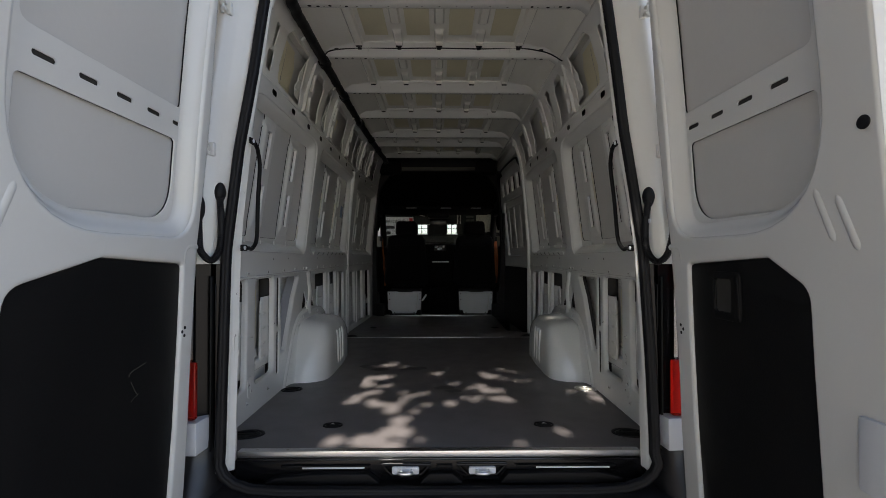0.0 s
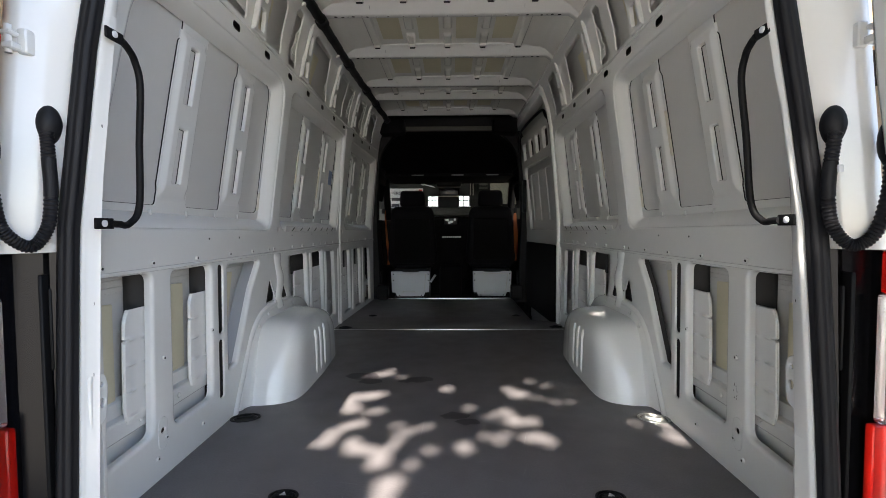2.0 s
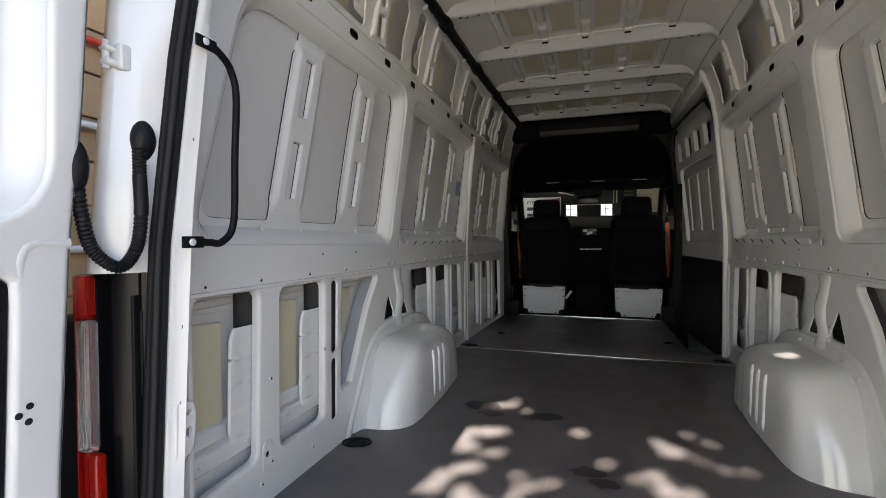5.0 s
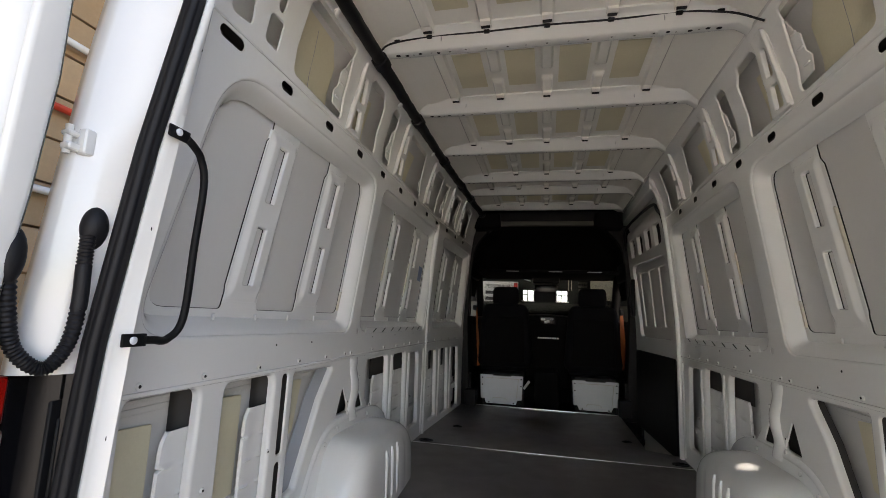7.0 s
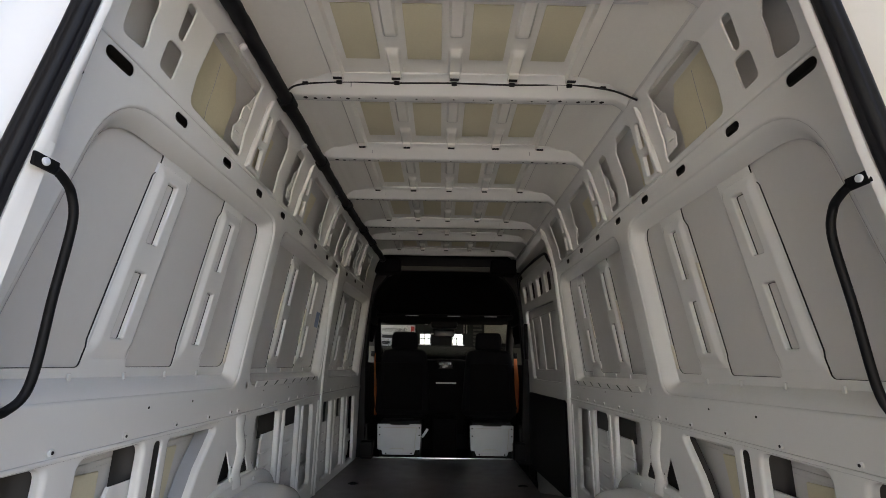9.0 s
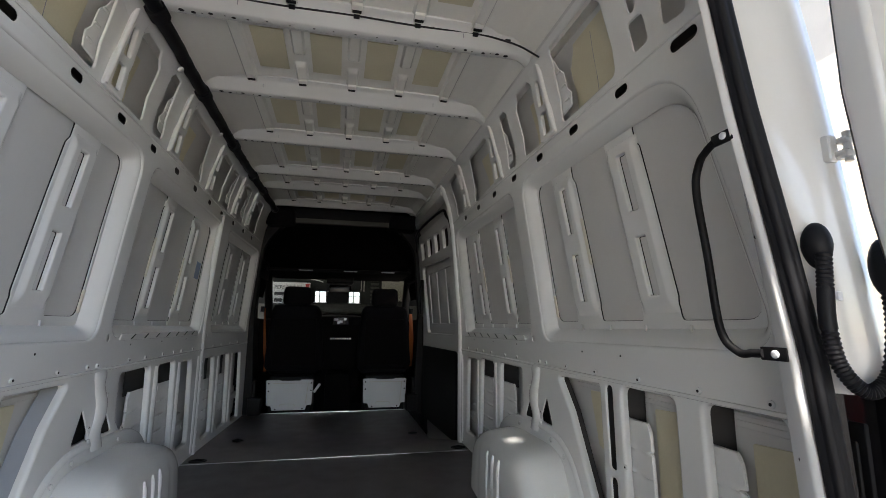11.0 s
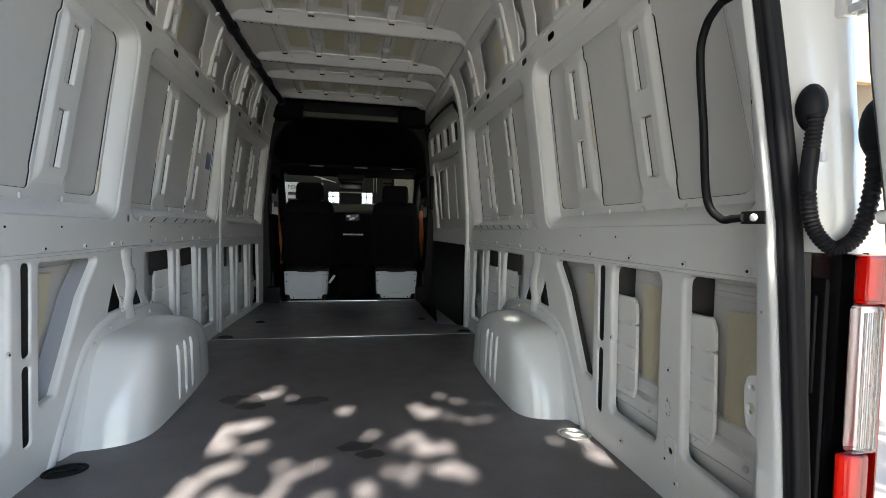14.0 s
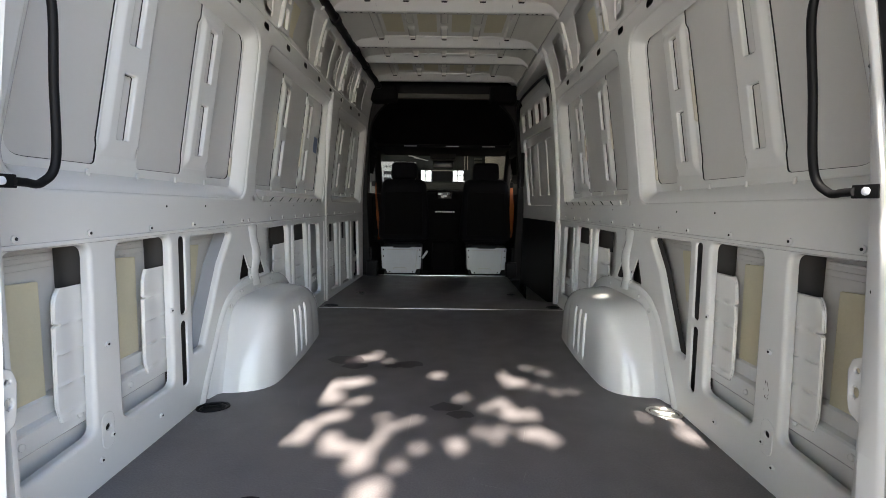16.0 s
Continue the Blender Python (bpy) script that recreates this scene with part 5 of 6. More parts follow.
def rear_door(side, name, x_in, length, rec_end, first, board, label):
    """A door that stands at right angles to the opening: u runs from the hinge to the free edge."""
    d = tagged(empty(name), label, "van door", kind="structure")
    hinge = -0.178 if side < 0 else -0.134

    def f(u, v, w):
        tum = float(np.interp(v, (-0.2, 0.2, 0.5, 0.77, 1.2, 1.5, 1.95), (0.058, 0.036, 0.026, 0.020, -0.012, -0.04, -0.09)))
        return Vector((side * (x_in + tum - w), hinge - u, v))

    back = 1.0 if side > 0 else 0.62
    outer = round_loop([(0.055 * back, -0.16), (length, -0.16), (length, 1.90), (0.05, 1.93), (0.0, 1.25), (0.006 * back, 1.04), (0.027 * back, 0.82), (0.040 * back, 0.62), (0.055 * back, 0.38)], [0.05, 0.10, 0.18, 0.10, 0.3, 0.2, 0.2, 0.2, 0.2], 5)
    outer = [p for a, b in zip(outer, outer[1:] + outer[:1]) for p in (a.lerp(b, q / max(1, int((b - a).length / 0.12))) for q in range(max(1, int((b - a).length / 0.12))))]
    rec = round_loop([(0.055, 0.83), (rec_end, 0.83), (rec_end, 1.83), (0.075, 1.84)], [0.13, 0.30, 0.15, 0.13], 9)
    rec = [p for a, b in zip(rec, rec[1:] + rec[:1]) for p in (a.lerp(b, q / max(1, int((b - a).length / 0.1))) for q in range(max(1, int((b - a).length / 0.1))))]
    low = round_loop(board, [0.02, 0.03, 0.06, 0.05, 0.03], 5)
    bm = sheet_raw(outer, [rec, low], 0.03, 0.012, 3, cut_v=DOOR_V)
    part("inner_panel", place(bm, f, side < 0), PAINT, d, "",weigh=50)
    rings = []
    for j in range(8):
        u = j / 7
        rings.append([f(p.x, p.y, -0.008 - 0.043 * (0.5 - 0.5 * math.cos(math.pi * u))) for p in shift_loop(rec, -0.008 + 0.058 * u)])
    part("recess_rim", loft(rings) if side > 0 else loft([r[::-1] for r in rings]), PAINT, d, "", 70)
    inn = shift_loop(rec, 0.046)
    umax = rec_end
    up = round_loop([(0.108, 1.262), (umax - 0.06, 1.262), (umax - 0.06, 1.78), (0.125, 1.79)], [0.02, 0.03, 0.1, 0.08], 6)
    lo = round_loop([(0.122, 0.886), (umax - 0.062, 0.886), (umax - 0.06, 1.155), (0.125, 1.155)], [0.17, 0.24, 0.02, 0.02], 9)
    slots = [slot_loop(first + 0.131 * i, 1.208, 0.064, 0.013) for i in range(5) if first + 0.131 * i < umax - 0.09]
    bm = sheet_raw(inn, [up, lo] + slots, 0.004, 0.0015, cut_v=DOOR_V)
    part("flange", place(bm, lambda a, b, c: f(a, b, c - 0.050), side < 0), PAINT, d, weigh=50)
    bm = sheet_raw(shift_loop(inn, -0.006), [], 0.003, 0.0, cut_v=DOOR_V)
    part("skin_field", place(bm, lambda a, b, c: f(a, b, c - 0.0605), side < 0), SKIN, d, "dull primed outer skin", weigh=40)
    # dark strip paints the shade seen through the slots
    bm = sheet_raw(round_loop([(0.08, 1.195), (umax - 0.05, 1.195), (umax - 0.05, 1.221), (0.08, 1.221)], 0.004), [], 0.002, 0.0)
    part("slot_backing", place(bm, lambda a, b, c: f(a, b, c - 0.0556), side < 0), CAVITY, d, "dark strip for the shade behind the slots")
    for lp in (up, lo):
        bm = sheet_raw(shift_loop(lp, -0.010), [shift_loop(lp, -0.001)], 0.0045, 0.0, cut_v=DOOR_V)
        part("dark_edge_line", place(bm, lambda a, b, c: f(a, b, c - 0.0547), side < 0), RUBBER, d, "", 25)
    bm = sheet_raw(shift_loop(low, 0.001), [], 0.008, 0.004, cut_v=DOOR_V)
    part("trim_board", place(bm, lambda a, b, c: f(a, b, c - 0.010), side < 0), BLACK, d, "black hardboard trim with scuffs", 25)
    bm = sheet_raw(outer, [], 0.004, 0.001, cut_v=DOOR_V)
    part("outer_skin", place(bm, lambda a, b, c: f(a, b, c - 0.108), side < 0), PAINT, d, "", 25)
    # folded edge all round
    rings = [[f(p.x, p.y, w) for p in shift_loop(outer, o)] for o, w in ((0.001, -0.004), (-0.006, -0.02), (-0.006, -0.095), (0.0, -0.110))]
    part("door_edge", loft(rings) if side < 0 else loft([r[::-1] for r in rings]), PAINT, d, "", 40)
    for du, dz in ((0.0, 0.012), (0.016, 0.0), (0.002, -0.014)):
        p = f(0.085 + du, 0.515 + dz, 0)
        disc("pin_hole", p, (-side, 0, 0), 0.006, 0.0012, HOLE, d, "", 10)
    # pressed strokes beside the board
    for k in range(2):
        a, b = f(rec_end - 0.035 + 0.055 * k, 0.93 - 0.02 * k, -0.0150), f(rec_end + 0.015 + 0.055 * k, 0.79 - 0.02 * k, -0.0150)
        path = [a.lerp(b, q / 6) for q in range(7)]
        part("pressed_bead", tube_bm(path, lambda u: 0.018 * min(1, 3 * min(u, 1 - u) + 0.7), 16), PAINT, d, "", 60)
    # raised stroke near the hinge
    pts = [f(0.02, 0.80, -0.010), f(0.075, 0.80, -0.010), f(0.095, 0.775, -0.010), f(0.095, 0.70, -0.014)]
    part("pressed_bead", tube_bm(smooth_path(pts, 6), 0.012, 14), PAINT, d, "", 60)
    disc("rubber_plug", f(length - 0.035, 1.03, 0), (-side, 0, 0), 0.014, 0.004, RUBBER, d, "black rubber plug", 16)
    box_lo, box_hi = f(length - 0.075, 0.30, 0.0), f(length - 0.012, 0.45, 0.012)
    bm = box_bm([min(a, b) for a, b in zip(box_lo, box_hi)], [max(a, b) for a, b in zip(box_lo, box_hi)], 0.008)
    lk = part("latch_cover", bm, BOXPAINT, d, "pale plastic latch cover")
    c = f(length - 0.043, 0.375, 0.012)
    box("latch_slot", (c.x - 0.002, c.y - 0.014, c.z - 0.03), (c.x + 0.002, c.y + 0.014, c.z + 0.03), BLACK, lk, bevel=0.001)
    # hinges
    for z in (0.86, 1.17, 1.72):
        y = rear_y(z)
        out = float(np.interp(z, (-0.2, 0.7, 1.33, 1.72, 2.0), (0.945, 0.945, 0.91, 0.87, 0.83)))
        if z < 1.0:
            continue
        if side > 0:
            out, y = out - 0.018, y + 0.012
        leaf = None
        for n2, lo2, hi2 in (("hinge", (out - 0.072, y - 0.092, z - 0.026), (out - 0.050, y - 0.060, z + 0.026)), ("hinge_arm", (out - 0.062, y - 0.112, z - 0.022), (out - 0.036, y - 0.086, z - 0.006)), ("hinge_arm", (out - 0.058, y - 0.112, z + 0.006), (out - 0.034, y - 0.088, z + 0.018))):
            ob = part(n2, place(box_bm(lo2, hi2, 0.007, 3), lambda a, b, c: Vector((side * a, b, c)), side < 0), PAINT, leaf or d)
            leaf = leaf or ob
        part("hinge_pin", tube_bm([Vector((side * (out - 0.046), y - 0.104, z - 0.028)), Vector((side * (out - 0.046), y - 0.104, z + 0.028))], 0.007, 10), PAINT, leaf, "", 60)
    return d, f


left_board = [(0.105, 0.742), (0.470, 0.765), (0.74, 0.70), (0.74, -0.10), (0.125, -0.10)]
right_board = [(0.142, 0.742), (0.512, 0.765), (0.647, 0.69), (0.672, -0.10), (0.16, -0.10)]
left_door, fl = rear_door(-1, "door_1", 0.835, 0.86, 0.765, 0.112, left_board, "white rear van door swung open with a black lower board")
_, fr = rear_door(1, "door_2", 0.820, 0.85, 0.715, 0.150, right_board, "white rear van door swung open with a black lower board")
pull = tagged(empty("door_pull"), "black recessed pull grip on the door board", "door pull")
hollow = round_loop([(0.286, 0.602), (0.361, 0.602), (0.361, 0.700), (0.286, 0.700)], 0.012)
bm = sheet_raw(round_loop([(0.274, 0.578), (0.404, 0.578), (0.400, 0.722), (0.274, 0.722)], 0.016), [hollow], 0.008, 0.003)
part("grip_frame", place(bm, lambda u, v, w: fr(u, v, w - 0.003)), BLACK, pull, "", 40)
# dark colour on this sheet gives the hollow its shade
bm = sheet_raw(shift_loop(hollow, -0.003), [], 0.001, 0.0)
part("grip_recess", place(bm, lambda u, v, w: fr(u, v, w - 0.0085)), CAVITY, pull, "dark sheet for the shade in the grip's hollow")
tube("grip_lip", [fr(0.398, 0.590, -0.003), fr(0.398, 0.65, -0.002), fr(0.390, 0.712, -0.003)], 0.0035, BLACK, pull, "", 8, 4)
tube("grip_lip", [fr(0.281, 0.604, -0.003), fr(0.280, 0.65, -0.003), fr(0.281, 0.698, -0.003)], 0.0022, BLACK, pull, "", 8, 4)
for pts in (((0.336, 0.411), (0.326, 0.396), (0.318, 0.382), (0.303, 0.366)), ((0.300, 0.370), (0.318, 0.363), (0.334, 0.356)), ((0.346, 0.430), (0.338, 0.440), (0.310, 0.446), (0.276, 0.452))):
    tube("scratch", [fl(u, v, -0.0098) for u, v in pts], 0.0009, LOWPANEL, left_door, "pale scratch in the board", 6, 3)
door_hose(-1, 0.850)
door_hose(1, 0.825)


# ---- cab ----
bulk = tagged(empty("wall_front"), "dark cab surround and high headliner", "cab trim", kind="structure")
arch_out = [Vector(p) for p in ((-0.95, -0.05), (0.95, -0.05), (0.95, 2.08), (-0.95, 2.08))]
arch_in = round_loop([(-0.76, -0.02), (0.76, -0.02), (0.80, 0.95), (0.755, 1.62), (0.56, 1.86), (-0.56, 1.86), (-0.755, 1.62), (-0.80, 0.95)], [0.01, 0.01, 0.3, 0.34, 0.22, 0.22, 0.34, 0.3], 9)
bm = sheet_raw(arch_out, [arch_in], 0.06, 0.015, 3)
part("surround", place(bm, lambda u, v, w: Vector((u, 4.10 - w, v)), True), BLACK, bulk)
rings = []
for y, z, h in ((4.12, 1.87, 0.50), (4.5, 1.88, 0.52), (4.9, 1.80, 0.6), (5.2, 1.55, 0.72), (5.32, 1.40, 0.78)):
    rings.append([Vector((-0.92, y, 1.15)), Vector((-0.86, y, min(z, 1.55))), Vector((-h, y, z)), Vector((h, y, z)), Vector((0.86, y, min(z, 1.55))), Vector((0.92, y, 1.15))])
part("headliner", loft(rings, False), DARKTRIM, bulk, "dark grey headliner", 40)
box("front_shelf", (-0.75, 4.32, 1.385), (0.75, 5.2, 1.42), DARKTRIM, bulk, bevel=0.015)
for x in (-0.36, 0.10, 0.50):
    box("shelf_light", (x - 0.07, 4.315, 1.395), (x + 0.07, 4.322, 1.405), GREYSHADE, bulk, bevel=0.002)
box("roof_edge_trim", (-0.52, 4.055, 1.850), (0.52, 4.095, 1.900), LOWPANEL, bulk, "grey roof edge trim", 0.012, 3)
for s in (-1, 1):
    bm = box_bm((0.47, 3.93, 1.80), (0.74, 4.11, 1.965), 0.035, 3)
    for v in bm.verts:
        v.co.z += 0.05 * (0.60 - v.co.x) * (v.co.z < 1.88)
    part("corner_pod", place(bm, lambda a, b, c: Vector((s * a, b, c)), s < 0), DARKTRIM, bulk, "dark moulded corner pod")
    box("foot_cover", (s * 0.74 - 0.06, 4.02, 0.0), (s * 0.74 + 0.06, 4.12, 0.16), BLACK, bulk, "black pillar foot cover", 0.02, 3)
box("cab_floor", (-0.95, 4.12, -0.25), (0.95, 5.9, -0.20), BLACK, bulk)
box("cab_side_right", (0.90, 4.15, -0.3), (0.95, 5.9, 0.90), BLACK, bulk)
box("cab_side_left", (-0.95, 4.72, -0.3), (-0.90, 5.9, 0.90), BLACK, bulk)
box("window_post", (-0.93, 4.72, 0.90), (-0.88, 4.80, 1.40), BLACK, bulk)
for s in (-1, 1):
    box("roof_rail", (s * 0.90 - 0.05, 4.15, 1.36), (s * 0.90 + 0.05, 5.5, 2.0), BLACK, bulk, bevel=0.02)
    tube("windscreen_pillar", [(s * 0.86, 5.25, 1.42), (s * 0.89, 5.75, 0.92)], 0.05, BLACK, bulk, "", 8, 4)
    box("side_trim", (s * 0.80 - 0.05, 4.12, -0.2), (s * 0.80 + 0.05, 4.26, 0.30), BLACK, bulk, bevel=0.02)
box("firewall", (-0.95, 5.86, -0.3), (0.95, 5.95, 0.9), BLACK, bulk)
box("cab_roof", (-0.95, 4.1, 2.0), (0.95, 5.35, 2.1), BLACK, bulk)
box("roof_front", (-0.9, 5.28, 1.40), (0.9, 5.36, 2.05), BLACK, bulk)
pane = [Vector(p) for p in ((-0.86, 5.28, 1.41), (0.86, 5.28, 1.41), (0.89, 5.78, 0.90), (-0.89, 5.78, 0.90))]
thick = Vector((0, 0.0036, 0.0035))
glass = finish("windscreen", pane + [p + thick for p in pane], [(0, 1, 2, 3), (7, 6, 5, 4), (0, 4, 5, 1), (1, 5, 6, 2), (2, 6, 7, 3), (3, 7, 4, 0)], GLASS, smooth=False)
tagged(glass, "large clear front windscreen", "windscreen", kind="structure")
glass.visible_shadow = False

dash = tagged(empty("dashboard"), "black moulded dashboard with centre screen", "dashboard")
rings = []
for x in np.linspace(-0.9, 0.9, 19):
    k = 0.03 * math.cos(x * 3.2)
    rings.append([Vector((x, b, c + k)) for b, c in ((5.12, 0.55), (5.05, 0.75), (5.08, 0.86), (5.16, 0.915), (5.4, 0.93), (5.85, 0.90), (5.85, 0.3), (5.3, 0.3))])
part("dash_top", loft(rings, True, True), BLACK, dash, "", 50)
bm = box_bm((-0.25, 4.98, 0.10), (0.28, 5.2, 0.93), 0.05, 3)
part("centre_console", bm, DARKTRIM, dash)
box("screen", (-0.07, 4.965, 0.835), (0.12, 4.985, 0.925), GLOSS, dash, "glossy centre screen", 0.004)
# pale colour paints the white reflections on the screen
SCREENLIT = material("screen_glare", (0.55, 0.57, 0.58), 0.25)
for x, w, z in ((-0.03, 0.05, 0.895), (0.03, 0.04, 0.87), (0.075, 0.03, 0.90), (0.0, 0.03, 0.86)):
    box("screen_glint", (x - w / 2, 4.960, z - 0.014), (x + w / 2, 4.964, z + 0.014), SCREENLIT, dash, bevel=0.001)
for x in np.linspace(-0.08, 0.14, 9):
    box("switch", (x - 0.010, 4.966, 0.665), (x + 0.010, 4.98, 0.682), SCREENLIT if int(x * 100) % 2 else STEEL, dash, bevel=0.002)
for x in (-0.17, 0.20):
    disc("air_vent", (x, 4.978, 0.87), (0, -1, 0), 0.05, 0.01, DARKTRIM, dash, "", 16)
box("console", (-0.12, 4.55, -0.2), (0.15, 5.1, 0.32), DARKTRIM, dash, bevel=0.04)
mirror = tagged(empty("interior_mirror"), "black roof console with a small mirror", "mirror")
box("mirror_body", (-0.13, 5.05, 1.22), (0.13, 5.09, 1.31), GLOSS, mirror, bevel=0.02, seg=3)
box("console_pod", (-0.16, 4.9, 1.32), (0.16, 5.15, 1.40), BLACK, mirror, bevel=0.03, seg=3)

def seat(cx):
    s = tagged(empty("cab_seat"), "charcoal fabric cab seat with headrest on a pale box base", "seat", "cab seats")

    def cushion(lo, hi, bevel, taper=0.0):
        bm = box_bm(lo, hi, bevel, 4)
        zc = (hi[2] - lo[2])
        for v in bm.verts:
            u = (v.co.z - lo[2]) / zc
            v.co.x = v.co.x * (1 - taper * max(0, u - 0.55) / 0.45 * 0.9) + 0
            v.co.x += cx
        return bm
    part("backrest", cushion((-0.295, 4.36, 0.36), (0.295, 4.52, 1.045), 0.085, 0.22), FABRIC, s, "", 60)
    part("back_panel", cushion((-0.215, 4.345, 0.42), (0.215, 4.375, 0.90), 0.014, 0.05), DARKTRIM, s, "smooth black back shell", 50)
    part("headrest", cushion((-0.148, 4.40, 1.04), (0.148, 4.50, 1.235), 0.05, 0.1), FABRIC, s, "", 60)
    for dx in (-0.06, 0.06):
        part("headrest_post", tube_bm([Vector((cx + dx, 4.45, 0.98)), Vector((cx + dx, 4.45, 1.08))], 0.008, 8), BLACK, s, "", 60)
    part("cushion", cushion((-0.25, 4.40, 0.32), (0.25, 4.95, 0.46), 0.05), FABRIC, s, "", 60)
    b = part("seat_box", place(sheet_raw(round_loop([(-0.16, 0.018), (0.145, 0.018), (0.16, 0.06), (0.205, 0.065), (0.215, 0.30), (0.10, 0.302), (0.09, 0.292), (-0.09, 0.292), (-0.10, 0.302), (-0.225, 0.30), (-0.215, 0.065), (-0.175, 0.06)], 0.008), [], 0.02, 0.004), lambda u, v, w: Vector((cx + u, 4.16 - w, v)), False), BOXPAINT, s, "pale grey seat box cover", 25)
    path = smooth_path([(cx - 0.16, 4.158, 0.27), (cx + 0.15, 4.158, 0.27), (cx + 0.165, 4.158, 0.25), (cx + 0.15, 4.158, 0.08)], 5)
    part("groove", tube_bm(path, 0.003, 6), STEEL, b, "", 60)
    path = smooth_path([(cx - 0.09, 4.158, 0.055), (cx - 0.08, 4.158, 0.075), (cx + 0.03, 4.158, 0.075), (cx + 0.05, 4.158, 0.055)], 5)
    part("groove", tube_bm(path, 0.003, 6), STEEL, b, "", 60)
    for dx, dz in ((-0.13, 0.03), (0.12, 0.03), (-0.20, 0.27), (0.195, 0.27), (-0.20, 0.2), (0.195, 0.2)):
        disc("screw", (cx + dx, 4.16, dz), (0, -1, 0), 0.007, 0.003, HOLE, b, "", 8)
    box("base", (cx - 0.2, 4.19, -0.2), (cx + 0.2, 4.85, 0.33), BLACK, s, bevel=0.02)


seat(-0.435)
seat(0.488)
lever = tagged(empty("belt_buckle"), "white tag on the belt buckle beside the seat", "buckle")
bm = box_bm((-0.012, -0.004, -0.05), (0.012, 0.004, 0.05), 0.003)
part("tag", place(bm, lambda a, b, c: Matrix.Translation((-0.185, 4.16, 0.22)) @ Euler((0, radians(35), 0)).to_matrix().to_4x4() @ Vector((a, b, c))), BOXPAINT, lever)
for s in (-1, 1):
    belt = tagged(empty("seat_belt"), "orange seat belt webbing hanging at the door pillar", "seat belt", "seat belts")
    rings = []
    drop = ((1.0, 0.012, 0.0), (0.92, 0.02, 0.0), (0.7, 0.026, 0.01), (0.5, 0.02, 0.012), (0.40, 0.012, 0.008))
    for z, w, dx in drop if s > 0 else ((1.0, 0.006, -0.02), (0.8, 0.008, -0.03), (0.6, 0.012, -0.045), (0.45, 0.016, -0.065), (0.36, 0.012, -0.055)):
        x = s * (0.775 + dx)
        rings.append([Vector((x - w, 4.40, z)), Vector((x + w, 4.42, z)), Vector((x + w, 4.425, z)), Vector((x - w, 4.405, z))])
    part("webbing", loft(rings, True, True), ORANGE, belt, "", 60)
    box("guide", (s * 0.775 - 0.02, 4.39, 0.96), (s * 0.775 + 0.02, 4.43, 1.02), BLACK, belt, bevel=0.008)

# ---- outside ----
ground = finish("ground", [(-900, -900, -0.72), (900, -900, -0.72), (900, 900, -0.72), (-900, 900, -0.72)], [(0, 1, 2, 3)], CONCRETE)
tagged(ground, "pale concrete yard", "ground", kind="structure")

side_house = tagged(empty("side_building"), "tan boarded carport wall with pipes beside the yard", "building")
for k in range(15):
    z0 = -0.7 + 0.29 * k
    box("board", (-3.15, -4.5, z0), (-3.10, 9.0, z0 + 0.275), TAN, side_house, bevel=0.008)
box("back_wall", (-3.4, -4.5, -0.72), (-3.16, 9.0, 3.7), TAN, side_house)
box("ceiling_board", (-3.4, -0.5, 3.7), (-1.9, 9.0, 3.8), TAN, side_house)
for z, x, m in ((2.55, -3.04, PAINT), (2.1, -3.05, REDPIPE), (1.55, -3.05, PAINT), (0.75, -3.06, PAINT)):
    tube("pipe", [(x, -4.4, z), (x, 0, z), (x, 4, z), (x, 8.9, z)], 0.025, m, side_house, "", 8, 3)
box("dark_base", (-3.08, -3.0, -0.72), (-2.8, 9.0, 0.35), BLACK, side_house, "dark stored goods along the wall", bevel=0.05)

right_house = tagged(empty("cream_building"), "sunlit cream stucco building wall", "building")
box("stucco_wall", (6.0, 1.2, -0.72), (6.4, 14.0, 5.6), STUCCO, right_house, bevel=0.02)
box("roof_edge", (5.8, 1.0, 5.6), (6.6, 14.0, 5.8), STUCCO, right_house)

# unseen roof and screen, added to keep light off the front building
canopy = tagged(empty("shade_roof"), "added dark roof that shades the front building", "carport")
box("roof_deck", (-3.7, 3.6, 2.75), (6.0, 12.3, 2.95), BLACK, canopy)
box("fascia", (-3.7, 3.5, 2.5), (6.0, 3.6, 3.0), TAN, canopy)
box("shade_screen", (3.4, 5.2, -0.72), (3.5, 12.0, 2.75), BLACK, canopy)
for x in (-2.6, 4.2):
    for y in (4.6, 8.4):
        box("post", (x - 0.06, y - 0.06, -0.72), (x + 0.06, y + 0.06, 2.75), BLACK, canopy)

front_house = tagged(empty("front_building"), "shaded grey building facing the van's nose", "building")
WINDOWS = ((-0.61, -0.33), (0.28, 0.56))
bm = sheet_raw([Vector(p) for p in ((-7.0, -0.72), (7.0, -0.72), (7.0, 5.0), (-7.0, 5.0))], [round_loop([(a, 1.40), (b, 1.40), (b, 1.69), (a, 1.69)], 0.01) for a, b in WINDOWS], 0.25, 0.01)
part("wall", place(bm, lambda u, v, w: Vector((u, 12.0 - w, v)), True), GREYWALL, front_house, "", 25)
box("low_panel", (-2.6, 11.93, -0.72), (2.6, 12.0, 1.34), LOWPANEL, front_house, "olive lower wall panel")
box("pale_panel", (1.14, 11.9, 1.45), (1.86, 11.99, 2.2), PALEPANEL, front_house, "pale cream wall panel")
for i in range(7):
    box("louvre", (0.84, 11.9, 1.38 + 0.10 * i), (1.06, 11.98, 1.43 + 0.10 * i), LOWPANEL, front_house, bevel=0.005)
